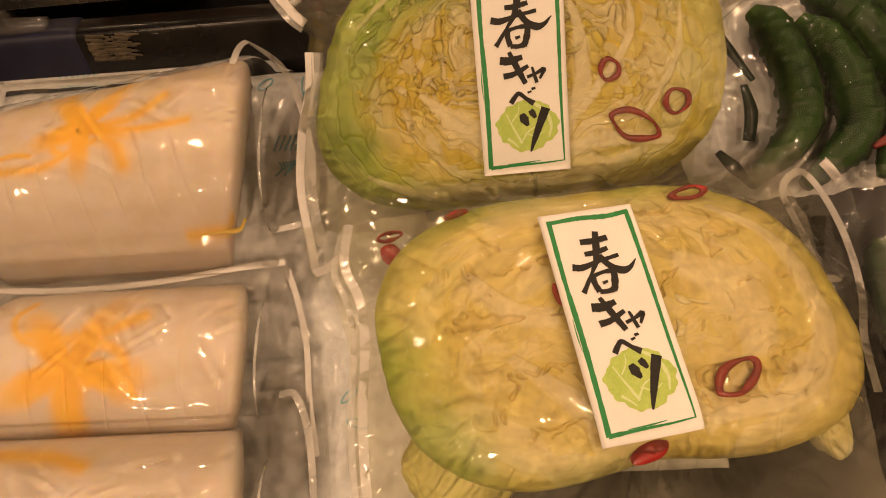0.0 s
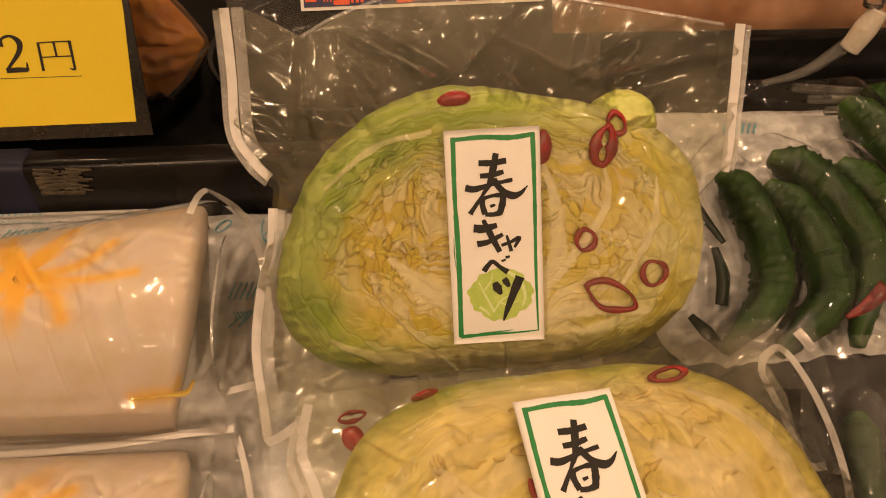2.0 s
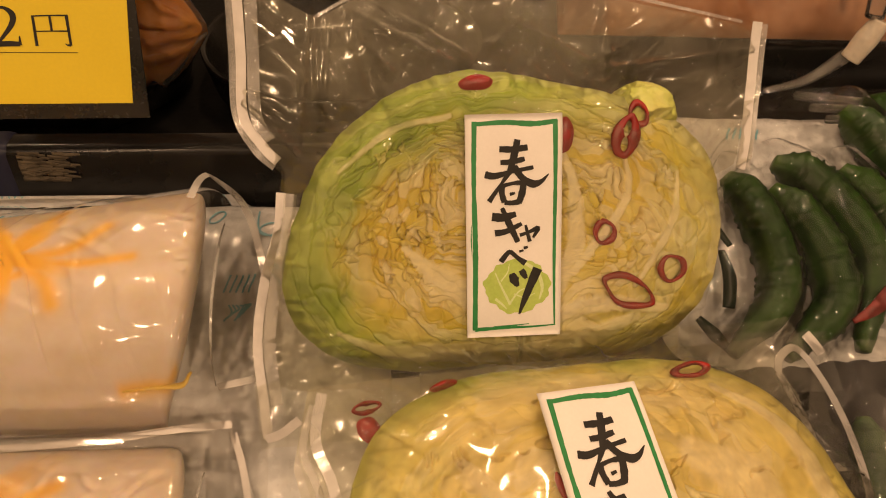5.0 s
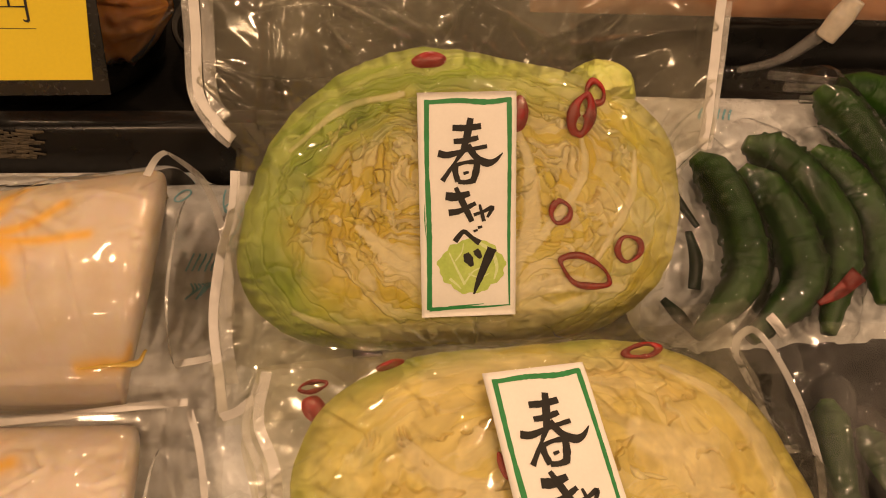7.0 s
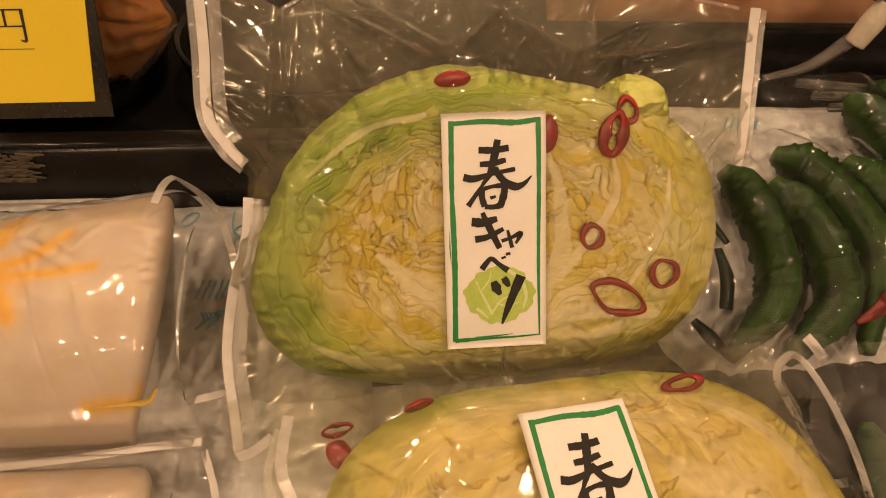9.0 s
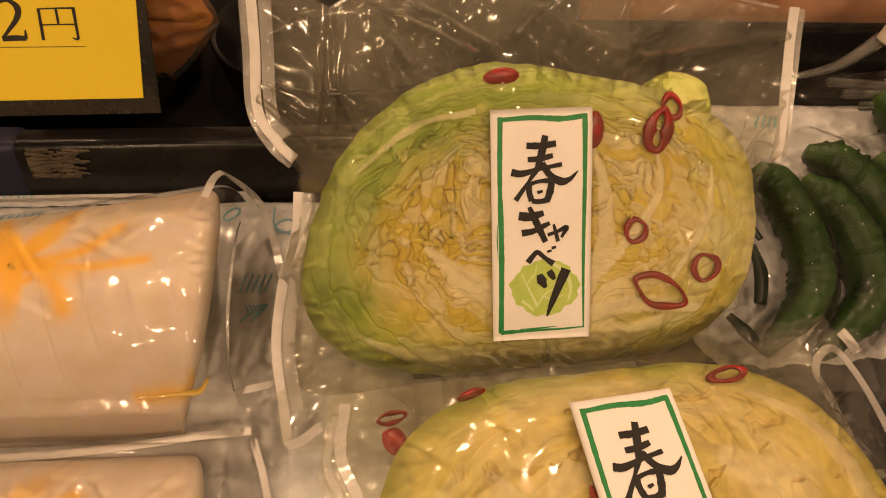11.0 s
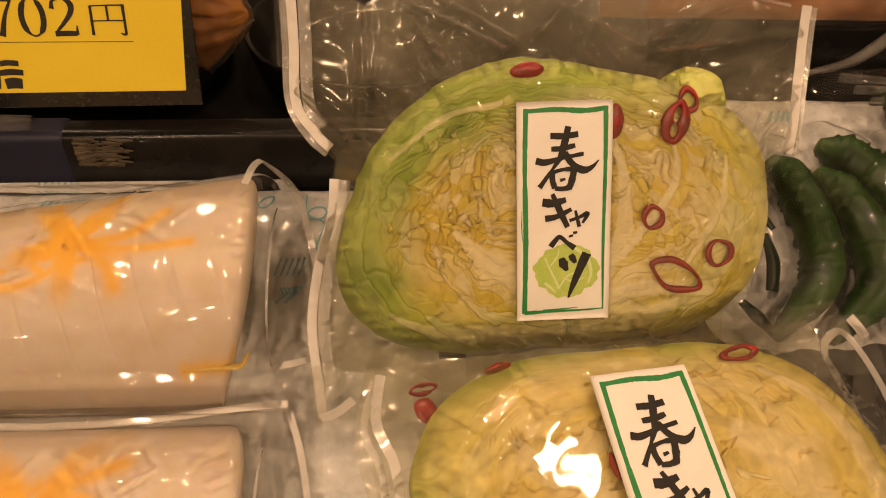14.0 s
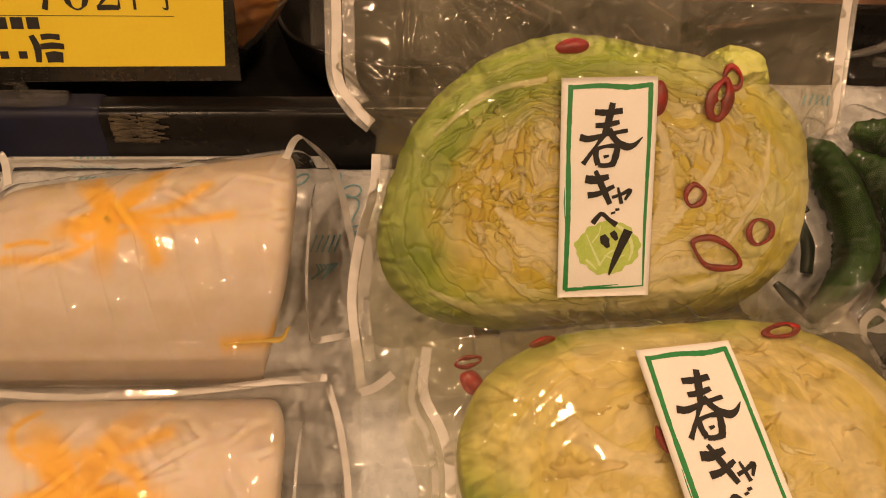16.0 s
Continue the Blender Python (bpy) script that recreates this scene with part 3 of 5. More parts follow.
def cut_leaf_edges(head, count, parent, seed, wavy=1.0, lean=0.45):
    """Cut edges of the leaves: thin curled flakes that fan out from the stem, thickest in the heart."""
    rs = np.random.RandomState(seed)
    pieces, tints = [], []
    while len(pieces) < count:
        u0, v0 = rs.uniform(-head.a, head.a), rs.uniform(-head.b, head.b)
        rho, warp, fine, one, two, heart, rib, phi = head.fields(np.array(u0), np.array(v0))
        if rho > 0.80 or rs.rand() > float(heart):
            continue
        length = rs.uniform(0.005, 0.013)
        turn = float(phi) + 1.57 + rs.normal(0, 0.7)
        t = np.linspace(-0.5, 0.5, 16)
        bend = rs.uniform(-0.35, 0.35) * length
        wig = wavy * rs.uniform(0.0001, 0.0006) * np.sin(t * rs.uniform(8, 20) + rs.uniform(0, 6))
        x, y = bend * (4 * t * t - 1) + wig, t * length
        u = u0 + x * math.cos(turn) + y * math.sin(turn)
        v = v0 - x * math.sin(turn) + y * math.cos(turn)
        n = head.face(head.rho(u, v)) + head.relief(u, v) + rs.uniform(-0.0004, 0.0003) + 0.0006 * np.cos(t * np.pi)
        w = rs.uniform(0.0016, 0.0042)
        tilt = (rs.uniform(-lean, lean), rs.uniform(-lean, lean), 1.0)
        vv, ff = strip(np.stack([u, v, n], 1), [w * 0.2, w, w * 1.1, w * 0.25], tilt, n=16, thick=rs.uniform(0.0003, 0.0008), jitter=0.2, seed=len(pieces))
        pieces.append((vv, ff))
        pick = rs.rand()
        goal = WHITE if pick < 0.42 else (YELLOW if pick < 0.60 else CREAM)
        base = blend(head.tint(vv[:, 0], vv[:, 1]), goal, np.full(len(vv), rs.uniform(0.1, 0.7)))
        tints.append(base * rs.uniform(0.9, 1.12))
    v, f = joined(pieces)
    ob = mesh_object("cut_leaf_edge", v, f, FLESH, parent, "wavy pale cut edges of the leaves", np.vstack(tints))
    return tagged(ob, kind="stuff")


def chilli(parent, head, u, v, ru, rv, turn=0.0, tube_r=0.0013, solid=False, lift=0.0012, pointed=0.0):
    n = 36
    a = np.linspace(0, 2 * np.pi, n, endpoint=False)
    x = ru * np.cos(a) * (1 + pointed * (np.abs(np.cos(a)) ** 6))
    y = rv * np.sin(a) * (1 - pointed * 0.5 * np.abs(np.cos(a)) ** 2) * (1 + 0.08 * np.sin(3 * a + u * 900))
    t = math.radians(turn)
    c, s = math.cos(t), math.sin(t)
    base = float(head.face(head.rho(np.array(u), np.array(v)))) + lift
    if solid:
        rings = np.linspace(1, 0.05, 6)
        vs = np.stack([np.stack([u + (x * k) * c - (y * k) * s, v + (x * k) * s + (y * k) * c, np.full(n, base + 0.0018 * math.sqrt(1 - k * k * 0.98))], 1) for k in rings])
        faces = grid_faces(6, n, True).tolist() + [[5 * n + k for k in range(n)]]
        return mesh_object("chilli_slice", vs.reshape(-1, 3), faces, CHILLI, parent)
    sec = np.linspace(0, 2 * np.pi, 8, endpoint=False)
    vs = []
    for k in range(n):
        d = np.array((x[k], y[k]))
        d = d / (np.linalg.norm(d) + 1e-9)
        w = tube_r * (1 + 0.35 * math.sin(a[k] * 2 + u * 500))
        for b in sec:
            px, py = x[k] + d[0] * w * math.cos(b), y[k] + d[1] * w * math.cos(b)
            vs.append((u + px * c - py * s, v + px * s + py * c, base + 0.0011 * math.sin(b)))
    faces = grid_faces(n, 8, True).tolist() + [[(n - 1) * 8 + k, (n - 1) * 8 + (k + 1) % 8, (k + 1) % 8, k] for k in range(8)]
    return mesh_object("chilli_slice", vs, faces, CHILLI, parent)


# Brush strokes of the label's five characters: points across and down the label, with widths.
STROKES_HARU = [
    ([(0.35, 0.150), (0.49, 0.152), (0.64, 0.145)], [0.05, 0.055, 0.05]),
    ([(0.36, 0.208), (0.48, 0.206), (0.61, 0.194)], [0.04, 0.05, 0.04]),
    ([(0.20, 0.258), (0.30, 0.266), (0.48, 0.248), (0.70, 0.232)], [0.06, 0.055, 0.035, 0.035]),
    ([(0.535, 0.110), (0.505, 0.17), (0.46, 0.245)], [0.05, 0.065, 0.05]),
    ([(0.46, 0.245), (0.37, 0.30), (0.24, 0.378)], [0.05, 0.025, 0.045]),
    ([(0.50, 0.225), (0.58, 0.275), (0.69, 0.304), (0.78, 0.295), (0.86, 0.262)], [0.05, 0.055, 0.07, 0.04, 0.008]),
    ([(0.37, 0.310), (0.375, 0.345), (0.40, 0.383)], [0.06, 0.05, 0.05]),
    ([(0.37, 0.312), (0.48, 0.300), (0.60, 0.298)], [0.035, 0.03, 0.05]),
    ([(0.60, 0.298), (0.585, 0.34), (0.55, 0.388)], [0.05, 0.06, 0.05]),
    ([(0.40, 0.383), (0.48, 0.386), (0.56, 0.380)], [0.04, 0.04, 0.05]),
    ([(0.455, 0.348), (0.51, 0.342)], [0.028, 0.022]),
]
STROKES_KYABETSU = [
    ([(0.27, 0.445), (0.38, 0.450), (0.52, 0.436)], [0.07, 0.075, 0.045]),
    ([(0.30, 0.520), (0.42, 0.512), (0.58, 0.480)], [0.055, 0.05, 0.035]),
    ([(0.375, 0.408), (0.45, 0.48), (0.54, 0.562)], [0.035, 0.06, 0.045]),
    ([(0.56, 0.532), (0.66, 0.518), (0.75, 0.502), (0.70, 0.545)], [0.03, 0.028, 0.045, 0.02]),
    ([(0.62, 0.486), (0.64, 0.52), (0.665, 0.562)], [0.02, 0.03, 0.035]),
    ([(0.36, 0.650), (0.41, 0.622), (0.46, 0.606), (0.54, 0.635), (0.62, 0.660)], [0.045, 0.045, 0.04, 0.035, 0.055]),
    ([(0.555, 0.606), (0.60, 0.600)], [0.022, 0.018]),
    ([(0.60, 0.590), (0.645, 0.586)], [0.026, 0.022]),
    ([(0.475, 0.705), (0.50, 0.732), (0.54, 0.765)], [0.05, 0.085, 0.03]),
    ([(0.575, 0.690), (0.60, 0.708), (0.63, 0.730)], [0.05, 0.06, 0.03]),
    ([(0.75, 0.685), (0.68, 0.755), (0.60, 0.84), (0.555, 0.895)], [0.085, 0.07, 0.05, 0.015]),
]
LABEL_W, LABEL_H = 0.045, 0.1055


def paper_label(parent, over, m):
    """The printed sticker, following the film: m places label millimetres in the pack's plane."""
    def at(x, y, lift):
        p = m @ Vector(((x - 0.5) * LABEL_W, (0.5 - y) * LABEL_H, 0))
        return (p.x, p.y, float(over(np.array(p.x), np.array(p.y))) + lift)

    nx, ny = 18, 40
    top = [at(i / (nx - 1), j / (ny - 1), 0.0011) for j in range(ny) for i in range(nx)]
    low = [(x, y, z - 0.0005) for x, y, z in top]
    fa = grid_faces(ny, nx)
    rim = [j * nx for j in range(ny)] + [(ny - 1) * nx + i for i in range(1, nx)] + [j * nx + nx - 1 for j in range(ny - 2, -1, -1)] + list(range(nx - 2, 0, -1))
    k = len(top)
    sides = [[rim[i], rim[(i + 1) % len(rim)], rim[(i + 1) % len(rim)] + k, rim[i] + k] for i in range(len(rim))]
    paper = mesh_object("label", np.array(top + low), fa[:, ::-1].tolist() + (fa + k).tolist() + sides, PAPER, parent, "white paper label with a green brushed border")

    def stroke(name, pts, widths, ink, lift, n=14, jitter=0.05, seed=0):
        line = spline([(*p, 0) for p in pts], n)
        xyz = [at(x, y, lift) for x, y, _ in line]
        v, f = strip(xyz, np.array(widths) * LABEL_W, n=n, thick=0.00008, jitter=jitter, seed=seed)
        return v, f

    pic = []
    a = np.linspace(0, 2 * np.pi, 64, endpoint=False)
    edge = 1 + 0.035 * np.sin(a * 9) + 0.03 * np.sin(a * 17 + 1) + 0.03 * np.sin(a * 4 + 2)
    vs = [at(0.535, 0.765, 0.00125)]
    for rk in (0.35, 0.7, 1.0):
        vs += [at(0.535 + rk * 0.345 * e * math.cos(t), 0.765 - rk * 0.125 * e * math.sin(t), 0.00125) for t, e in zip(a, edge)]
    fs = [[0, 1 + i, 1 + (i + 1) % 64] for i in range(64)]
    for rk in range(2):
        fs += [[1 + rk * 64 + i, 1 + (rk + 1) * 64 + i, 1 + (rk + 1) * 64 + (i + 1) % 64, 1 + rk * 64 + (i + 1) % 64] for i in range(64)]
    picture = mesh_object("cabbage_picture", vs, fs, LEAF_INK, paper, "light green printed cabbage")
    veins = [([(0.30, 0.70), (0.36, 0.76), (0.46, 0.85)], [0.012, 0.02, 0.03]), ([(0.46, 0.84), (0.55, 0.79), (0.66, 0.77)], [0.02, 0.016, 0.01]),
             ([(0.36, 0.74), (0.43, 0.70), (0.45, 0.66)], [0.014, 0.014, 0.008]), ([(0.62, 0.66), (0.74, 0.70), (0.80, 0.77), (0.77, 0.83)], [0.03, 0.045, 0.035, 0.015]),
             ([(0.50, 0.80), (0.62, 0.82), (0.72, 0.80)], [0.014, 0.014, 0.008]), ([(0.30, 0.82), (0.38, 0.85), (0.42, 0.87)], [0.03, 0.02, 0.01])]
    v, f = joined([stroke("vein", p, w, PALE_INK, 0.00132) for p, w in veins])
    mesh_object("leaf_vein", v, f, PALE_INK, paper)
    border = [([(0.095, 0.030), (0.085, 0.3), (0.095, 0.6), (0.082, 0.965)], [0.05, 0.045, 0.055, 0.05]), ([(0.075, 0.042), (0.4, 0.036), (0.7, 0.044), (0.945, 0.034)], [0.045, 0.05, 0.055, 0.045]),
              ([(0.925, 0.03), (0.93, 0.3), (0.925, 0.65), (0.935, 0.955)], [0.055, 0.04, 0.035, 0.015]), ([(0.08, 0.962), (0.4, 0.958), (0.7, 0.957), (0.93, 0.952)], [0.045, 0.03, 0.02, 0.012]),
              ([(0.28, 0.950), (0.5, 0.948), (0.66, 0.943)], [0.006, 0.016, 0.006]), ([(0.055, 0.48), (0.052, 0.55), (0.06, 0.62)], [0.004, 0.012, 0.004])]
    v, f = joined([stroke("line", p, w, GREEN_INK, 0.00125, 40, 0.12, i) for i, (p, w) in enumerate(border)])
    mesh_object("green_border", v, f, GREEN_INK, paper)
    for name, strokes in (("lettering", STROKES_HARU), ("lettering", STROKES_KYABETSU)):
        v, f = joined([stroke("ink", p, [1.22 * k for k in w], BLACK_INK, 0.00135 + 0.000012 * i, 16, 0.07, i + 3) for i, (p, w) in enumerate(strokes)])
        mesh_object(name, v, f, BLACK_INK, paper, "black brush lettering")
    return paper


def fold_line(u, v, a, b, width, height):
    """A sharp fold in film from a to b."""
    dx, dy = b[0] - a[0], b[1] - a[1]
    k = np.clip(((u - a[0]) * dx + (v - a[1]) * dy) / (dx * dx + dy * dy), 0, 1)
    d = np.hypot(u - a[0] - k * dx, v - a[1] - k * dy)
    return height * np.exp(-(d / width) ** 2) * (1 - 0.6 * k)


def pack_film(head, seam, wrinkle=1.0, seed=0, gap=0.0026):
    """Height of the film over a cabbage: tight on it, then falling to the seam."""
    rs = np.random.RandomState(seed)
    pulls, nicks = [], []
    for k in range(76):
        t = rs.uniform(0, 2 * np.pi)
        r0, r1 = rs.uniform(0.84, 1.0), rs.uniform(1.10, 1.45)
        t1 = t + rs.uniform(-0.22, 0.22)
        pulls.append(((r0 * head.a * math.cos(t), r0 * head.b * math.sin(t)), (r1 * head.a * math.cos(t1), r1 * head.b * math.sin(t1)), rs.uniform(0.0010, 0.0020), rs.uniform(0.0014, 0.0042)))
    for k in range(110):
        t, r = rs.uniform(0, 2 * np.pi), rs.uniform(0.25, 1.0) ** 0.5
        x, y = r * head.a * math.cos(t), r * head.b * math.sin(t)
        way, ln = t + (1.57 if k % 2 else 0.0) + rs.normal(0, 0.5), rs.uniform(0.006, 0.026)
        nicks.append(((x, y), (x + ln * math.cos(way), y + ln * math.sin(way)), rs.uniform(0.0008, 0.0015), rs.uniform(0.0005, 0.0014)))

    def h(u, v):
        rho = head.rho(u, v)
        over = head.face(rho) + gap + 0.0016 * (fbm(u * 26, v * 26, seed, 3) - 0.5)
        d = np.maximum(rho - 1, 0) * 0.085
        th = np.arctan2(v, u)
        ns = seam(u, v)
        k = np.exp(-d / 0.016)
        out = ns + (over - ns) * k
        pull = crease(th * 8 + 4 * d, d * 14, seed + 1, 2) * 0.0075 * np.clip(d / 0.006, 0, 1) * np.exp(-d / 0.05)
        pull = pull + crease(u * 17 + 0.6 * np.sin(v * 30), v * 12, seed + 2, 1) * 0.0050 * np.clip(d / 0.012, 0, 1)
        near = 0.0013 * crease(th * 5, rho * 9, seed + 4, 2) ** 2 * step(0.6, 0.95, rho) + 0.0010 * crease(u * 22 - v * 9, v * 19 + u * 6, seed + 6, 2) ** 4
        lines = sum(fold_line(u, v, *f) for f in pulls) * step(0.86, 1.02, rho) + sum(fold_line(u, v, *f) for f in nicks)
        return out + wrinkle * (pull + near * (rho < 1.4) * k + lines)
    return h


def cabbage_pack(m, head, film, ul, ur, v0, v1, label_m, label, count, seed, waves=1.0, nu=440, nv=360):
    ob = thing("cabbage_pack", m, label, "vegetable pack", "spring cabbage packs")
    off = np.array(head.c)

    def front(u, v, rho):
        return head.face(rho) + head.relief(u + off[0], v + off[1]) * step(1.0, 0.9, rho)

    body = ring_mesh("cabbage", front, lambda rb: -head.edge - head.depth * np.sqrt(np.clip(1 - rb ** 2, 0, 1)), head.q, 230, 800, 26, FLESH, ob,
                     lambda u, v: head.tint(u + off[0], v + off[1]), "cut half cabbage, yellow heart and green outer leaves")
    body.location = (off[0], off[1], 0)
    cut_leaf_edges(head, count, ob, seed, waves, 0.75 * waves)
    sheet("bag_back", ul, ur, v0, v1, lambda u, v: np.minimum(film(u, v), 0) * 0.5 + 0.5 * (-0.055) - 0.004, 90, 70, BACK_FILM, ob, "clear back sheet of the bag")
    sheet("bag_film", ul, ur, v0, v1, film, nu, nv, CABBAGE_FILM, ob, "clear vacuum film tinted by brine")
    paper_label(ob, lambda u, v: head.face(head.rho(u, v)) + 0.0042, label_m)
    return ob


def calm(z, k=9):
    """Evens out a run of heights."""
    return np.convolve(np.pad(z, k, mode="edge"), np.ones(2 * k + 1) / (2 * k + 1), "valid")


def along(film, pts, lift=0.0006, n=40):
    line = spline([(*p, 0) for p in pts], n)
    line[:, 2] = calm(film(line[:, 0], line[:, 1])) + lift
    return line


def leaf_mass(parent, cx, cy, cz, rx, ry, rz, colour, seed):
    """A crumpled lump of folded leaf."""
    bm = bmesh.new()
    bmesh.ops.create_icosphere(bm, subdivisions=5, radius=1)
    off = Vector((seed * 3.1, seed * 1.7, seed))
    for vert in bm.verts:
        c = vert.co
        k = 1 + 0.14 * noise.noise(c * 1.6 + off) + 0.10 * (1 - abs(noise.noise(c * 3.5 + off))) + 0.03 * noise.noise(c * 9 + off)
        vert.co = Vector((cx + rx * c.x * k, cy + ry * c.y * k, cz + rz * c.z * k))
    ob = part("outer_leaf", bm, FLESH, parent, "folded pale green outer leaf")
    co = np.array([v.co for v in ob.data.vertices])
    tint = blend(np.array(colour), CREAM, np.clip(fbm(co[:, 0] * 60, co[:, 1] * 60 + co[:, 2] * 40, seed) * 1.6 - 0.4, 0, 1))
    at = ob.data.attributes.new("tint", "FLOAT_COLOR", "POINT")
    at.data.foreach_set("color", np.c_[tint, np.ones(len(tint))].astype(np.float32).ravel())
    return ob


# Upper cabbage pack, leaning back, with the loose end of its bag standing up behind it.
UPPER = axes((0.0188, 0.3301, 0.8853), (0.9996, 0.028, 0.0058), (-0.018, 0.4583, 0.8886))
LOBES_A = (-0.018, 0.007, -0.033, 0.004, 0.011, 0.018, -0.051, 0.0, 0.028)
RIBS_A = [([(-0.052, -0.008), (-0.033, -0.024), (-0.010, -0.038)], [0.003, 0.013, 0.018]), ([(-0.085, -0.050), (-0.060, -0.060), (-0.022, -0.062), (0.003, -0.062)], [0.003, 0.008, 0.014, 0.018]),
          ([(0.006, -0.062), (0.037, -0.058), (0.062, -0.046)], [0.018, 0.012, 0.004]), ([(0.018, -0.044), (0.045, -0.040), (0.076, -0.042)], [0.010, 0.010, 0.004]),
          ([(0.016, -0.040), (0.031, -0.010), (0.029, 0.016), (0.022, 0.036)], [0.010, 0.009, 0.006, 0.003]), ([(0.030, -0.022), (0.054, 0.012), (0.053, 0.034)], [0.005, 0.005, 0.002]),
          ([(-0.082, 0.028), (-0.060, 0.045), (-0.030, 0.054)], [0.002, 0.004, 0.003]), ([(0.060, -0.030), (0.078, 0.000), (0.080, 0.024)], [0.003, 0.005, 0.002])]
head_a = Head(0.107, 0.0735, 2.6, (-0.003, -0.001), 5, 0.055, 1.0, 0.010, 0.0, (0.52, 1.30), 0.0, LOBES_A, RIBS_A, 0.0062)
seam_a = lambda u, v: -0.045 + 0.043 * step(-0.02, -0.10, v) + 0.006 * (fbm(u * 14, v * 9, 77) - 0.5) * step(0.0, 0.06, v) + 0.010 * step(0.105, 0.0, np.abs(u + 0.01)) * step(0.06, 0.10, v)
base_film_a = pack_film(head_a, seam_a, 1.0, 41)


FOLDS = [((-0.098, 0.040), (-0.090, 0.112)), ((-0.027, 0.078), (-0.095, 0.116)), ((-0.020, 0.082), (-0.070, 0.112)), ((-0.055, 0.074), (-0.075, 0.098)),
         ((0.050, 0.074), (0.060, 0.112)), ((0.052, 0.074), (0.132, 0.082)), ((0.045, 0.078), (0.100, 0.100)), ((0.062, 0.070), (0.085, 0.090)),
         ((-0.005, 0.086), (0.020, 0.112)), ((0.040, 0.078), (0.000, 0.100)), ((0.095, 0.035), (0.128, 0.050)), ((-0.100, 0.036), (-0.128, 0.060))]


def film_a(u, v):
    tail = step(0.055, 0.085, v) * (head_a.rho(u, v) > 1.0)
    big = 0.006 * crease(u * 11 + 5 * v, v * 8 + 2.5 * u + 0.3, 63, 2)
    lines = sum(fold_line(u, v, a, b, 0.0018, 0.0075) for a, b in FOLDS)
    return base_film_a(u, v) + tail * (big - 0.004) + lines * (head_a.rho(u, v) > 0.98)


left_a = side_line((0.126, -0.132), (0.116, -0.134), (0.05, -0.134), (0.036, -0.122), (0.026, -0.110), (0.0, -0.114), (-0.03, -0.124), (-0.06, -0.129), (-0.10, -0.124))
right_a = side_line((0.126, 0.139), (0.092, 0.141), (0.022, 0.128), (0.014, 0.106), (-0.02, 0.102), (-0.06, 0.097), (-0.10, 0.094))


def top_a(s):
    """The loose end's upper edge: folded in near one corner, arched in the middle, falling to the other."""
    return np.interp(s, [0.0, 0.06, 0.155, 0.23, 0.37, 0.52, 0.70, 0.95, 1.0], [0.117, 0.116, 0.101, 0.111, 0.1205, 0.118, 0.110, 0.096, 0.090])


pack = cabbage_pack(UPPER, head_a, film_a, left_a, right_a, -0.104, top_a, Matrix.Translation((-0.0006, 0.0012, 0)),
                    "vacuum-packed half spring cabbage with chilli rings and a white label", 70, 2)
for args in ((0.044, -0.003, 0.0046, 0.0052), (0.078, -0.022, 0.0058, 0.0062), (0.060, 0.052, 0.0040, 0.0052, 20)):
    chilli(pack, head_a, *args)
chilli(pack, head_a, 0.0565, -0.0325, 0.0115, 0.0068, -27, 0.0016, pointed=0.18)
chilli(pack, head_a, 0.053, 0.042, 0.0036, 0.0090, -12, 0.0026)
chilli(pack, head_a, -0.017, 0.068, 0.0080, 0.0036, 4, solid=True)
chilli(pack, head_a, 0.0235, 0.043, 0.0045, 0.0085, -8, solid=True)
leaf_mass(pack, 0.066, 0.053, -0.018, 0.016, 0.013, 0.012, (0.52, 0.60, 0.14), 2)
for pts, w in (([(-0.1285, 0.117), (-0.1285, 0.085), (-0.129, 0.055), (-0.120, 0.040), (-0.112, 0.032)], 0.0058),
               ([(0.1345, 0.096), (0.132, 0.07), (0.127, 0.045), (0.1225, 0.022)], 0.0060),
               ([(-0.110, 0.018), (-0.112, 0.0), (-0.120, -0.025), (-0.125, -0.055), (-0.1225, -0.085), (-0.1205, -0.099)], 0.0055),
               ([(-0.1215, -0.0985), (-0.114, -0.096), (-0.105, -0.090)], 0.0055)):
    mesh_object("seal_band", *strip(along(film_a, pts), w * 0.85, n=40, thick=0.0003), BAND, pack, "white printed seal band")

for pts, w in (([(-0.1325, 0.116), (-0.1328, 0.085), (-0.1328, 0.055), (-0.124, 0.038), (-0.114, 0.029)], 0.0035), ([(0.1390, 0.095), (0.1365, 0.07), (0.1315, 0.045), (0.127, 0.022)], 0.0035),
               ([(-0.122, 0.117), (-0.1225, 0.085), (-0.1225, 0.055), (-0.116, 0.042)], 0.0060), ([(-0.105, 0.018), (-0.107, 0.0), (-0.114, -0.025), (-0.119, -0.055), (-0.1165, -0.085)], 0.0060),
               ([(-0.091, 0.101), (-0.07, 0.1108), (-0.032, 0.1202), (0.010, 0.1178), (0.06, 0.1095), (0.125, 0.096)], 0.0016)):
    mesh_object("film_edge", *strip(along(film_a, pts, 0.0004), w, n=40, thick=0.0003), FILM_DULL, pack, "textured heat-sealed film edge")

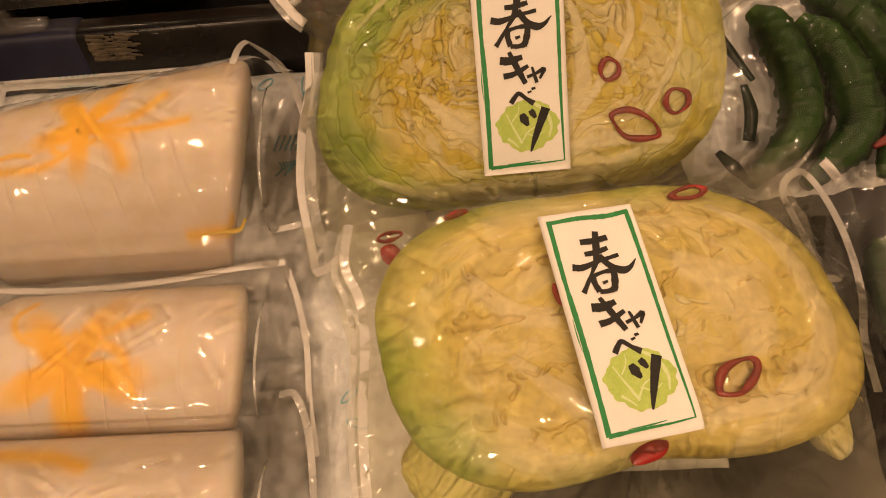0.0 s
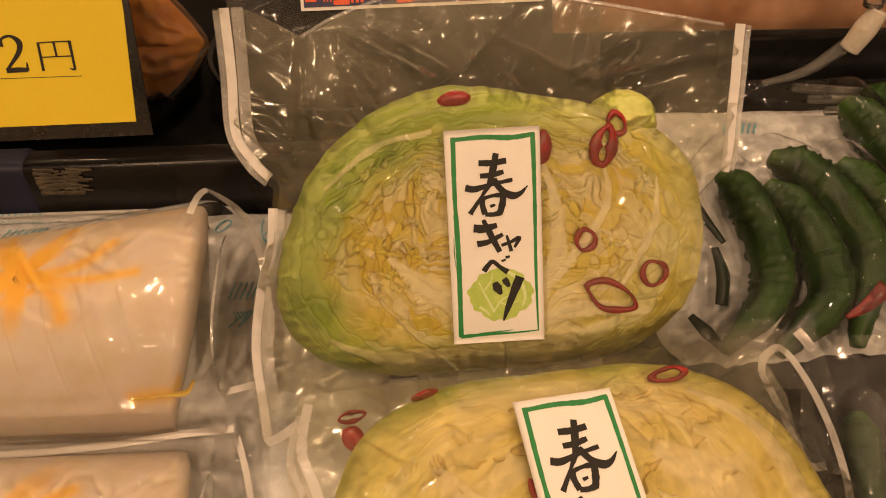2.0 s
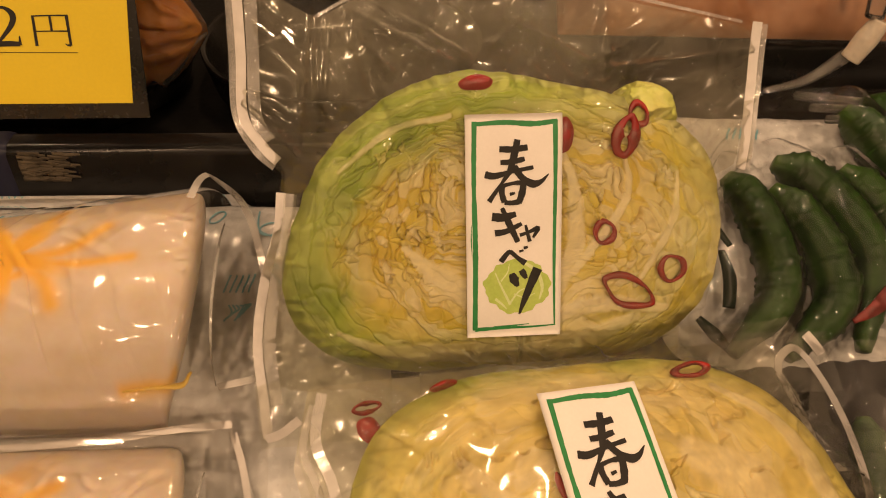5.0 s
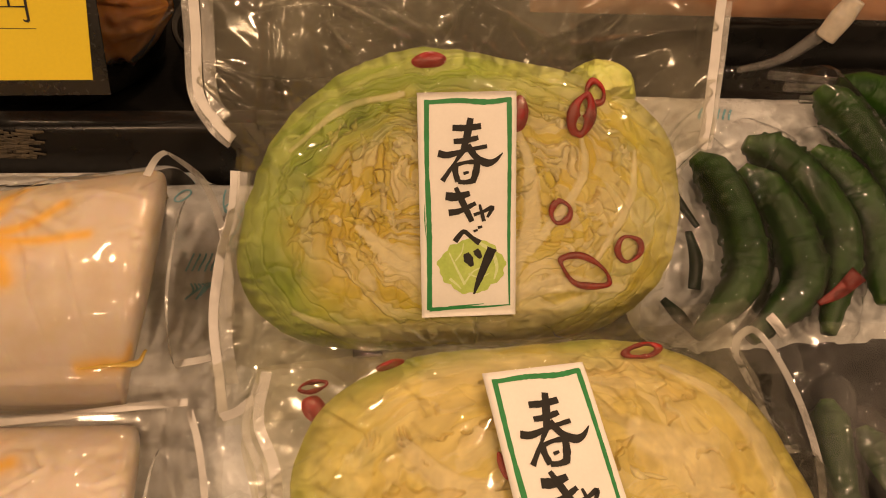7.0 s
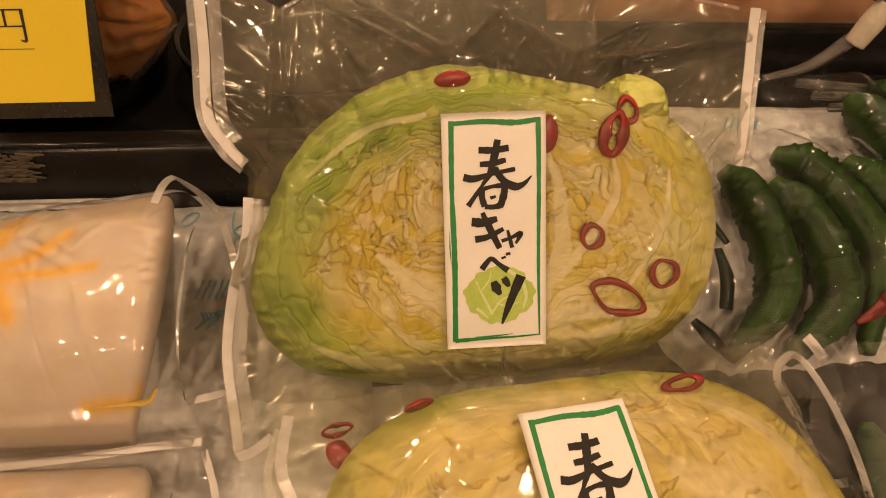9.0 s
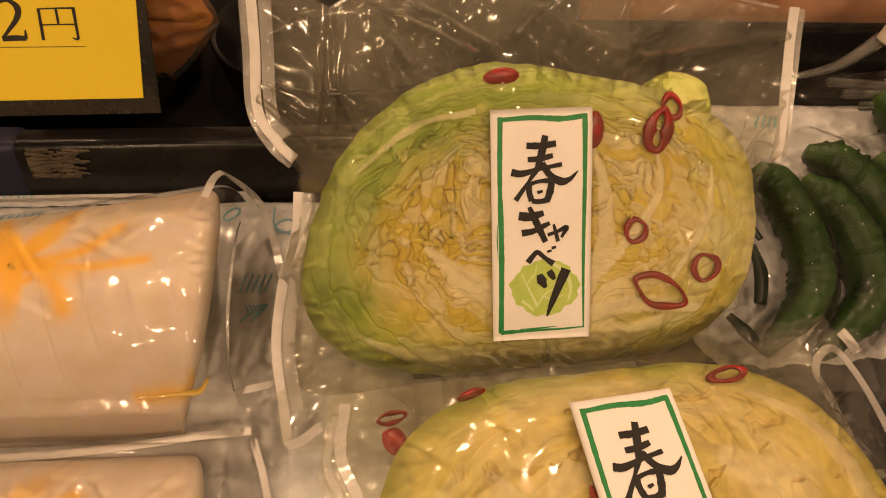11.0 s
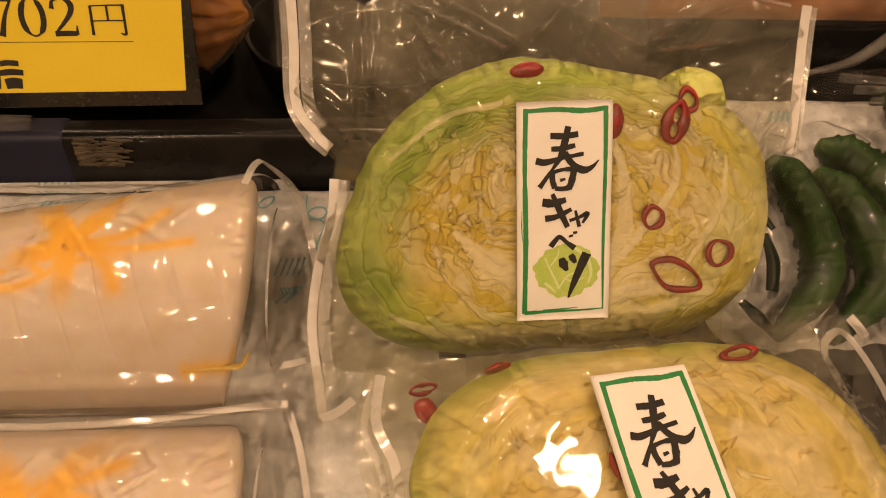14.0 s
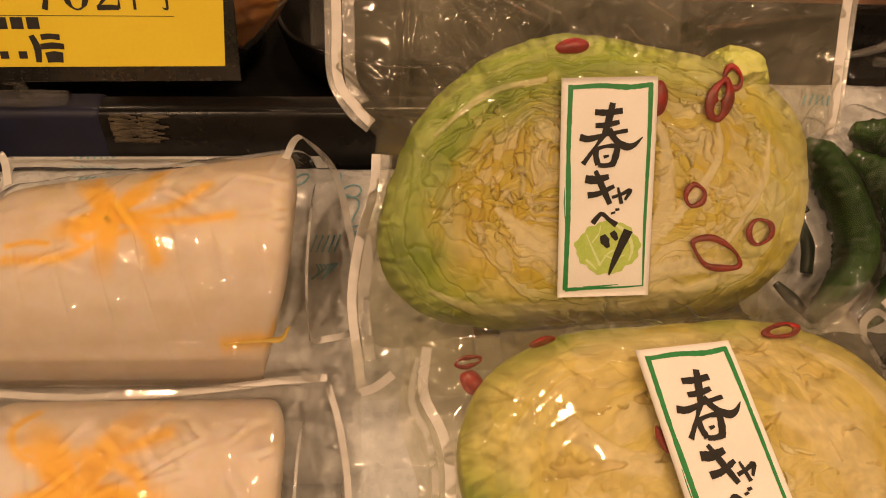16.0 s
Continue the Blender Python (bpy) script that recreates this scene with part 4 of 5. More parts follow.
# Lower cabbage pack, lying almost flat in front.
LOWER = axes((0.0515, 0.2051, 0.8412), (0.969, 0.2193, -0.1137), (-0.1738, 0.9324, 0.3169))
LOBES_B = (0.025, 0.002, 0.035, 0.030, -0.035, 0.0, -0.030, -0.030, -0.012)
RIBS_B = [([(0.062, 0.048), (0.088, 0.026), (0.096, -0.008), (0.086, -0.034), (0.060, -0.048), (0.030, -0.050)], [0.004, 0.009, 0.013, 0.013, 0.010, 0.006]),
          ([(0.040, 0.020), (0.062, 0.004), (0.062, -0.020)], [0.016, 0.024, 0.018]), ([(-0.050, -0.010), (-0.030, -0.030), (-0.014, -0.044)], [0.006, 0.012, 0.014]),
          ([(-0.060, 0.030), (-0.045, 0.012), (-0.030, 0.006)], [0.006, 0.012, 0.010])]
head_b = Head(0.106, 0.0665, 2.6, (0.005, 0.0), 12, 0.060, 0.12, 0.011, 0.55, (0.72, 1.25), 0.8, LOBES_B, RIBS_B, 0.0095)
seam_b = lambda u, v: -0.040 + 0.018 * step(0.02, 0.09, v)
film_b = pack_film(head_b, seam_b, 1.0, 91, 0.0030)
left_b = side_line((0.09, -0.108), (0.05, -0.120), (0.02, -0.116), (-0.06, -0.124), (-0.10, -0.125))
right_b = side_line((0.09, 0.130), (0.05, 0.140), (0.0, 0.136), (-0.06, 0.128), (-0.10, 0.122))
pack = cabbage_pack(LOWER, head_b, film_b, left_b, right_b, -0.104, 0.084, Matrix.Translation((-0.0018, -0.0010, 0)),
                    "vacuum-packed pale half spring cabbage with chilli rings, lying flat", 6, 4, 0.1)
chilli(pack, head_b, 0.044, -0.035, 0.0105, 0.0058, 28, 0.0019, pointed=0.1)
chilli(pack, head_b, 0.054, 0.056, 0.0085, 0.0028, 4, 0.0018)
chilli(pack, head_b, -0.002, -0.0575, 0.0095, 0.0042, 15, solid=True)
chilli(pack, head_b, -0.0905, 0.0535, 0.0048, 0.0062, 18, solid=True, lift=-0.006)
chilli(pack, head_b, -0.0895, 0.0640, 0.0058, 0.0019, 6, 0.0011, lift=-0.008)
chilli(pack, head_b, -0.058, 0.0655, 0.0065, 0.0022, 12, solid=True)
chilli(pack, head_b, -0.0235, 0.014, 0.0022, 0.0060, 10, solid=True)
leaf_mass(pack, 0.098, -0.036, -0.040, 0.020, 0.024, 0.012, (0.60, 0.60, 0.24), 3)
leaf_mass(pack, 0.104, -0.054, -0.044, 0.010, 0.018, 0.009, (0.74, 0.72, 0.46), 5)
leaf_mass(pack, -0.076, -0.044, -0.030, 0.024, 0.022, 0.011, (0.58, 0.60, 0.20), 7)
for pts, w in (([(0.1141, 0.056), (0.1193, 0.0637), (0.1306, 0.0671), (0.1365, 0.0508), (0.1375, 0.0244), (0.1327, -0.0028), (0.1240, -0.0243), (0.1190, -0.050)], 0.0040),
               ([(0.1141, 0.056), (0.1158, 0.036), (0.1163, 0.018), (0.1180, 0.0085), (0.1260, 0.007)], 0.0038)):
    line = spline([(*p, -0.020) for p in pts], 60)
    mesh_object("seal_band", *strip(line, w, n=60, thick=0.0003), SOFT_BAND, pack, "milky printed seal band")
for pts, w, mat in (([(-0.108, 0.070), (-0.113, 0.05), (-0.109, 0.03), (-0.110, 0.01), (-0.116, -0.02), (-0.119, -0.05), (-0.121, -0.09)], 0.0042, SOFT_BAND),
                    ([(-0.112, 0.066), (-0.118, 0.048), (-0.114, 0.03), (-0.115, 0.01), (-0.121, -0.02), (-0.124, -0.05), (-0.125, -0.09)], 0.0030, FILM_DULL)):
    line = spline([(*p, 0) for p in pts], 60)
    line[:, 2] = calm(film_b(np.maximum(line[:, 0], -0.118), line[:, 1])) + 0.002
    mesh_object("seal_band", *strip(line, w, n=60, thick=0.0003), mat, pack, "milky printed seal band")


# ---- radish packs ----
def radish_pack(u0, u1, vc, w, h, base, seed, stain, strands, ul, ur, v0, v1, bands, label, slant=0.35, taper=0.0):
    ob = thing("radish_pack", BED @ pose(0, 0, base), label, "vegetable pack", "white radish packs")
    uc, L = (u0 + u1) / 2, (u1 - u0) / 2

    def q(u, v):
        wide = w * (1 + taper * u / L)
        return np.abs(u / L) ** 18 + np.abs((v - w * taper * u / L) / wide) ** 2.6

    def height(u, v):
        return h * (1 + 0.6 * taper * u / L) * np.sqrt(np.clip(1 - q(u, v), 0, 1)) * (1 + 0.05 * (fbm((u + 1) * 12, (v + 1) * 12, seed) - 0.5))

    def front(u, v, rho):
        g = (u + slant * v + 0.004 * (fbm(u * 20, v * 20, seed + 11) - 0.5)) / 0.0205
        cut = np.exp(-(((g - np.round(g)) * 0.0205) / 0.0006) ** 2) * step(w * 0.15, -w * 0.35, v)
        return height(u, v) - 0.0004 * cut

    def paint(u, v):
        pale, pink = np.array((0.74, 0.67, 0.60)), np.array((0.70, 0.59, 0.50))
        c = blend(pale, pink, np.clip(fbm(u * 24, v * 24, seed + 1) * 1.4 - 0.3, 0, 1))
        du, dv = u + uc - stain[0], v + vc - stain[1]
        r = np.hypot(du, dv * 1.1) / stain[2]
        spike = 1 + 0.5 * np.sin(np.arctan2(dv, du) * 5 + seed) + 0.8 * (fbm(u * 60, v * 60, seed + 2) - 0.5)
        soak = 0.95 * step(1.15, 0.40, r / spike)
        for pts, width in strands:
            for p in spline([(*p, 0) for p in pts], 24):
                soak = np.maximum(soak, 0.85 * np.exp(-((u + uc - p[0]) ** 2 + (v + vc - p[1]) ** 2) / (0.8 * width) ** 2))
        return blend(c, np.array((0.90, 0.53, 0.012)), soak)

    body = ring_mesh("radish", front, lambda rb: -0.002 * np.sqrt(1 - rb ** 2), q, 90, 420, 8, RADISH, ob, paint, "peeled white radish half scored in slices")
    body.location = (uc, vc, 0)
    for vert in body.data.vertices:
        k = max(0.0, (vert.co.x / L - 0.72) / 0.28)
        vert.co.x -= 0.45 * k * max(0.0, h - vert.co.z)
    for k, (pts, width) in enumerate(strands[-1:] if v0 > -0.05 else []):
        line = spline([(*p, 0) for p in pts], 30)
        line[:, 2] = height(line[:, 0] - uc, line[:, 1] - vc) + 0.0001
        mesh_object("yuzu_peel", *strip(line, [width * 0.5, width, width * 0.9, width * 0.35], n=30, thick=0.0003, jitter=0.2, seed=k), PEEL, ob)

    rs = np.random.RandomState(seed)
    pulls = []
    for k in range(34):
        x, y, t, ln = uc + rs.uniform(-0.8, 0.9) * L, vc + rs.uniform(-0.5, 0.8) * w, rs.uniform(0, np.pi), rs.uniform(0.010, 0.035)
        pulls.append(((x, y), (x + ln * math.cos(t), y + ln * math.sin(t)), rs.uniform(0.0009, 0.0016), rs.uniform(0.0008, 0.0018)))

    def film(u, v):
        du, dv = u - uc, v - vc
        inside = height(du / (1 + 0.0022 / L), dv / (1 + 0.0022 / w)) + 0.0014 + 0.0007 * (fbm(u * 40, v * 40, seed + 3) - 0.5) + 0.0022 * crease(u * 15 + 6 * v, v * 15, seed + 4, 2) ** 2 + sum(fold_line(u, v, *f) for f in pulls)
        d = np.maximum(np.maximum(np.abs(du) - L, np.abs(dv) - w), 0)
        skirt = 0.004 + (h * 0.55) * np.exp(-d / 0.007) + 0.0030 * crease(u * 34, v * 34, seed + 5) * np.clip(d / 0.006, 0, 1)
        return np.where(q(du / (1 + 0.0022 / L), dv / (1 + 0.0022 / w)) < 1, np.maximum(inside, skirt), skirt)

    sheet("bag_film", side_line(*ul), side_line(*ur), v0, v1, film, 190, 130, FILM, ob, "clear vacuum film")
    # A milky strip along the end ridge paints in its thin bright line.
    ridge = [(u1 - 0.0005, vc + k * w) for k in (-0.72, -0.3, 0.2, 0.62)]
    edge_line = spline([(*p, 0) for p in ridge], 40)
    edge_line[:, 2] = height(edge_line[:, 0] - uc - 0.003, edge_line[:, 1] - vc) + 0.0022
    mesh_object("film_edge", *strip(edge_line, [0.0006, 0.0016, 0.0014, 0.0006], n=40, thick=0.0003), FILM_DULL, ob, "pulled film ridge")
    for pts, width in bands:
        line = spline([(*p[:2], 0) for p in pts], 50)
        lift = np.interp(np.linspace(0, 1, 50), np.linspace(0, 1, len(pts)), [p[2] if len(p) > 2 else 0.0 for p in pts])
        line[:, 2] = calm(film(line[:, 0], line[:, 1])) + 0.0012 + lift
        mesh_object("seal_band", *strip(line, width * 0.8, n=50, thick=0.0003), BAND if pts is bands[0][0] else SOFT_BAND, ob, "white printed seal band")
    return ob, height, uc, vc


ob, height, uc, vc = radish_pack(
    -0.305, -0.128, 0.056, 0.062, 0.060, 0.0, 3, (-0.226, 0.062, 0.027),
    [([(-0.224, 0.062), (-0.218, 0.076), (-0.2095, 0.095)], 0.005), ([(-0.232, 0.064), (-0.237, 0.078), (-0.243, 0.092)], 0.004),
     ([(-0.220, 0.060), (-0.197, 0.066), (-0.182, 0.080)], 0.005), ([(-0.218, 0.058), (-0.192, 0.057), (-0.166, 0.060)], 0.004),
     ([(-0.218, 0.058), (-0.206, 0.048), (-0.200, 0.036)], 0.006), ([(-0.236, 0.062), (-0.242, 0.050), (-0.236, 0.044)], 0.004),
     ([(-0.218, 0.052), (-0.232, 0.046), (-0.247, 0.038), (-0.275, 0.037)], 0.004), ([(-0.276, 0.045), (-0.266, 0.047), (-0.256, 0.046)], 0.0025),
     ([(-0.168, 0.002), (-0.155, 0.003), (-0.141, 0.004), (-0.136, 0.010)], 0.0032)],
    ((0.13, -0.325), (-0.03, -0.318)), ((0.13, -0.095), (0.06, -0.098), (0.0, -0.100), (-0.03, -0.108)), -0.024, 0.125,
    [([(-0.315, -0.012), (-0.26, -0.0175), (-0.20, -0.0165), (-0.15, -0.013), (-0.118, -0.010)], 0.0048),
     ([(-0.140, 0.090, 0.010), (-0.134, 0.108, 0.022), (-0.120, 0.108, 0.014), (-0.112, 0.085), (-0.106, 0.05), (-0.106, 0.02), (-0.126, 0.008)], 0.0050),
     ([(-0.318, 0.085), (-0.312, 0.106, 0.012), (-0.298, 0.106, 0.016), (-0.290, 0.088, 0.004)], 0.0050)],
    "vacuum-packed white radish with yellow yuzu peel, on gel packs", taper=0.11)
pieces = []
rs = np.random.RandomState(8)
for k in range(9):
    a, r = rs.uniform(0, 6.3), rs.uniform(0.0, 0.004)
    x, y = -0.2285 + r * math.cos(a) * 0.7, 0.060 + r * math.sin(a)
    z = float(height(np.array(x - uc), np.array(y - vc))) + 0.0005
    pieces.append(strip([(x, y, z), (x + 0.0005, y, z)], 0.0005, n=3, thick=0.0002))
v, f = joined(pieces)
mesh_object("speck", v, f, BLACK_INK, ob, "tiny dark specks")

radish_pack(-0.288, -0.128, -0.062, 0.047, 0.036, -0.004, 9, (-0.226, -0.070, 0.036),
            [([(-0.255, -0.030), (-0.262, -0.040), (-0.255, -0.052), (-0.240, -0.058)], 0.0032), ([(-0.252, -0.050), (-0.220, -0.054), (-0.190, -0.042)], 0.0055),
             ([(-0.225, -0.052), (-0.200, -0.062), (-0.190, -0.085)], 0.005)],
            ((0.0, -0.325), (-0.12, -0.315)), ((0.0, -0.103), (-0.05, -0.100), (-0.12, -0.092)), -0.118, -0.008,
            [([(-0.118, -0.012, 0.006), (-0.112, -0.030, 0.004), (-0.107, -0.055), (-0.104, -0.085), (-0.099, -0.115)], 0.0042)],
            "vacuum-packed white radish with a yellow yuzu peel star", 0.1)
radish_pack(-0.290, -0.118, -0.152, 0.054, 0.052, -0.006, 15, (-0.270, -0.150, 0.02),
            [([(-0.285, -0.118), (-0.255, -0.114), (-0.225, -0.116), (-0.205, -0.122)], 0.006)],
            ((-0.07, -0.325), (-0.22, -0.315)), ((-0.07, -0.096), (-0.15, -0.090), (-0.22, -0.085)), -0.215, -0.078,
            [([(-0.33, -0.089), (-0.25, -0.088), (-0.17, -0.088)], 0.0035), ([(-0.118, -0.084, 0.008), (-0.108, -0.086, 0.012), (-0.102, -0.105, 0.006), (-0.099, -0.14), (-0.096, -0.18)], 0.0048)],
            "vacuum-packed white radish overlapping the next pack", 0.1)


# ---- cucumber packs ----
def cucumber(parent, pts, radius, seed):
    n, sides = 90, 28
    v, f = tube([(*p, -0.012) for p in pts], [radius * 0.35, radius * 0.9, radius, radius, radius * 0.97, radius * 0.8, radius * 0.3], n, sides)
    rs = np.random.RandomState(seed)
    line = np.repeat(spline([(*p, -0.012) for p in pts], n), sides, 0)
    i, j = np.divmod(np.arange(len(v)), sides)
    knob = step(0.72, 0.86, wob(i * 0.42, j * 0.62, seed))
    ridge = fbm(i * 0.08, j * 0.5, seed + 1)
    v = v + (v - line) * (0.14 * knob + 0.12 * (ridge - 0.5))[:, None]
    tint = blend(np.array((0.006, 0.030, 0.002)), np.array((0.028, 0.085, 0.006)), np.clip(fbm(i * 0.06, j * 0.35, seed + 2) * 1.5 - 0.3, 0, 1))
    tint = blend(tint, np.array((0.10, 0.17, 0.03)), step(86, 90, i) * 0.5 + step(4, 0, i) * 0.4)
    return mesh_object("cucumber", v, f, CUKE, parent, "dark green bumpy pickled cucumber", tint)


def film_c(seed, lines, radius=0.0138):
    knots = [spline([(*p, 0) for p in pts], 40) for pts in lines]

    def h(u, v):
        d = np.full(u.shape, 9.0)
        for k in knots:
            for p in k[::2]:
                d = np.minimum(d, np.hypot(u - p[0], v - p[1]))
        up = np.sqrt(np.clip(radius ** 2 - np.minimum(d, radius) ** 2, 0, None)) - 0.0125
        return np.maximum(up, -0.011 - 0.006 * step(radius, 0.03, d)) + 0.0022 + 0.0030 * crease(u * 26 + 8 * v, v * 22, seed) + 0.0012 * crease(u * 60, v * 60, seed + 2)
    return h


lines = [[(-0.052, 0.034), (-0.040, 0.018), (-0.030, -0.016), (-0.034, -0.048), (-0.066, -0.080)],
         [(-0.024, 0.026), (-0.008, 0.006), (0.003, -0.026), (0.000, -0.052), (-0.034, -0.082)],
         [(-0.019, 0.044), (0.000, 0.034), (0.020, 0.010), (0.030, -0.026), (0.012, -0.078)],
         [(0.024, 0.040), (0.040, 0.020), (0.052, -0.010), (0.050, -0.060)],
         [(0.036, 0.084), (0.050, 0.064), (0.066, 0.030), (0.078, -0.020)]]
ob = thing("cucumber_pack", CUKES, "vacuum-packed dark green pickled cucumbers with kelp strips", "vegetable pack", "cucumber packs")
for k, pts in enumerate(lines):
    cucumber(ob, pts, 0.0138 if k else 0.0128, 30 + k)
cucumber(ob, [(0.050, 0.090), (0.075, 0.080), (0.095, 0.055), (0.105, 0.010)], 0.0125, 44)
for pts, w in (([(-0.073, 0.022, -0.014), (-0.068, 0.008, -0.013), (-0.056, -0.013, -0.013)], [0.003, 0.006, 0.003]),
               ([(-0.062, -0.016, -0.013), (-0.060, -0.034, -0.012), (-0.063, -0.052, -0.013)], [0.004, 0.008, 0.007]),
               ([(-0.082, -0.058, -0.014), (-0.074, -0.068, -0.013), (-0.066, -0.077, -0.014)], [0.004, 0.008, 0.004])):
    band("kelp_strip", pts, w, KELP, ob, n=24, label="dark kelp strip", thick=0.0016)
band("chilli_piece", [(0.002, -0.064, 0.001), (0.014, -0.058, 0.003), (0.028, -0.047, 0.003)], [0.003, 0.007, 0.010], DARK_CHILLI, ob, n=20, label="dark red chilli piece", thick=0.0016)
fc = film_c(51, lines)
sheet("bag_film", side_line((-0.1, -0.092), (0.11, -0.083)), side_line((-0.1, 0.15), (0.11, 0.15)), -0.086, 0.098, fc, 190, 150, CUKE_FILM, ob, "clear vacuum film")
flap = lambda u, v: -0.004 + 0.10 * (u + 0.06) + 0.004 * crease(u * 40, v * 30, 57)
sheet("bag_corner", side_line((-0.12, -0.110), (-0.06, -0.085)), side_line((-0.12, -0.012), (-0.06, -0.018)), -0.104, -0.070, flap, 60, 30, TAIL, ob, "loose clear corner of the bag")
line = along(flap, [(-0.028, -0.0715), (-0.024, -0.077), (-0.021, -0.083)], 0.001, 16)
mesh_object("seal_band", *strip(line, 0.006, n=16, thick=0.0004), BAND, ob, "white printed seal band")

low_lines = [[(0.008, -0.115), (0.006, -0.135), (0.004, -0.17), (0.010, -0.21)], [(0.024, -0.130), (0.030, -0.15), (0.034, -0.18), (0.03, -0.22)], [(0.06, -0.125), (0.066, -0.15), (0.07, -0.19)]]
LOW_CUKES = CUKES @ pose(0, 0, -0.006)
ob = thing("cucumber_pack", LOW_CUKES, "second cucumber pack in hazy film, partly hidden below", "vegetable pack", "cucumber packs")
for k, pts in enumerate(low_lines):
    cucumber(ob, pts, 0.0115, 60 + k)
fd = film_c(71, low_lines)
sheet("bag_film", side_line((-0.24, -0.04), (-0.06, -0.020)), side_line((-0.24, 0.15), (-0.06, 0.15)), -0.235, -0.074, lambda u, v: fd(u, v) + 0.012 * step(-0.115, -0.075, v), 150, 130, TAIL, ob, "clear hazy film")


# ---- price card in its sleeve ----
CARD = axes((-0.1797, 0.429, 0.8994), (0.9995, 0.03, -0.0105), (0.001, 0.2997, 0.954))
card = thing("price_card", CARD, "yellow price card in a clear black-edged plastic sleeve", "price card")
bm = box(0.232, 0.132, 0.0012, 0.0004, 1)
bmesh.ops.translate(bm, vec=(-0.108, 0.057, -0.0012), verts=bm.verts)
part("sleeve", bm, SLEEVE, card, "dark translucent sleeve")
v = [(-0.215, 0.0005), (-0.12, -0.0005), (0.0, -0.0005), (0.0022, 0.03), (0.0045, 0.06), (0.0055, 0.085), (0.006, 0.115), (-0.215, 0.115)]
vs = [(x, y, 0.0002) for x, y in v] + [(x, y, -0.0004) for x, y in v]
mesh_object("card", vs, [list(range(8))] + [[i, i + 8, (i + 1) % 8 + 8, (i + 1) % 8] for i in range(8)], YELLOW_CARD, card, "yellow printed card", smooth=False)


def ink(name, strokes, label, mat=BLACK_INK, z=0.0004):
    v, f = joined([strip([(*p, z + 0.00002 * i) for p in pts], np.array(w), n=24, thick=0.00008) for i, (pts, w) in enumerate(strokes)])
    return mesh_object(name, v, f, mat, card, label)


ring = [(-0.0752 + 0.0056 * math.cos(t), 0.0398 + 0.0098 * math.sin(t)) for t in np.linspace(0, 2 * math.pi, 25)]
ink("digit", [([(-0.0965, 0.0485), (-0.091, 0.0490), (-0.0848, 0.0488)], [0.0030, 0.0024, 0.0020]), ([(-0.0850, 0.0488), (-0.0895, 0.040), (-0.0925, 0.0300)], [0.0012, 0.0020, 0.0032]),
              ([(-0.0965, 0.0445), (-0.0965, 0.0492)], [0.0005, 0.0012])], "black printed figure")
ink("digit", [(ring, [0.0030 if abs(math.cos(t)) > 0.55 else 0.0010 for t in np.linspace(0, 2 * math.pi, 25)])], "black printed figure")
ink("digit", [([(-0.0645, 0.0440), (-0.0635, 0.0480), (-0.0585, 0.0494), (-0.0545, 0.0460), (-0.0560, 0.0405), (-0.0645, 0.0312)], [0.0026, 0.0014, 0.0014, 0.0034, 0.0026, 0.0012]),
              ([(-0.0648, 0.0310), (-0.058, 0.0312), (-0.0532, 0.0310)], [0.0028, 0.0028, 0.0024]), ([(-0.0532, 0.0305), (-0.0528, 0.0352)], [0.0018, 0.0006])], "black printed figure")
ink("yen_character", [
    ([(-0.0448, 0.0300), (-0.0445, 0.0455)], [0.0016, 0.0014]), ([(-0.0447, 0.0452), (-0.036, 0.0455), (-0.0272, 0.0455)], [0.0007, 0.0007, 0.0009]),
    ([(-0.0275, 0.0458), (-0.0275, 0.0385), (-0.0275, 0.0302)], [0.0018, 0.0014, 0.0014]), ([(-0.0275, 0.0303), (-0.0292, 0.0304), (-0.0302, 0.0312)], [0.0014, 0.0009, 0.0004]),
    ([(-0.0360, 0.0452), (-0.0360, 0.0375)], [0.0013, 0.0012]), ([(-0.0445, 0.0375), (-0.0360, 0.0376), (-0.0275, 0.0376)], [0.0006, 0.0006, 0.0008])], "black printed currency character")
ink("ruled_line", [([(-0.21, 0.0272), (-0.12, 0.0270), (-0.0245, 0.0265)], [0.0003, 0.0003, 0.0003])], "thin ruled line")
for k in range(3):
    ink("plain_bar", [([(-0.1205 + 0.0085 * k, 0.0230), (-0.1140 + 0.0085 * k, 0.0230)], [0.0062, 0.0062])], "small dark bar of print")
for x in (-0.121, -0.111):
    ink("plain_bar", [([(x, 0.0060), (x + 0.0045, 0.0060)], [0.004, 0.004])], "small dark bar of print")
ink("mark", [([(-0.1025, 0.0165), (-0.1005, 0.010), (-0.1010, 0.002)], [0.003, 0.004, 0.003]), ([(-0.0975, 0.0155), (-0.093, 0.0160), (-0.0875, 0.0155)], [0.003, 0.003, 0.003]),
             ([(-0.0985, 0.0105), (-0.092, 0.0110), (-0.0860, 0.0105)], [0.003, 0.0035, 0.003]), ([(-0.0965, 0.0045), (-0.092, 0.0050), (-0.0875, 0.0045)], [0.0055, 0.006, 0.0055])], "black printed mark")
ink("plain_strokes", [([(-0.058, 0.083), (-0.050, 0.0795), (-0.042, 0.083)], [0.002, 0.003, 0.002]), ([(-0.026, 0.092), (-0.020, 0.085), (-0.024, 0.0785)], [0.003, 0.003, 0.0015])], "bold dark strokes of print")

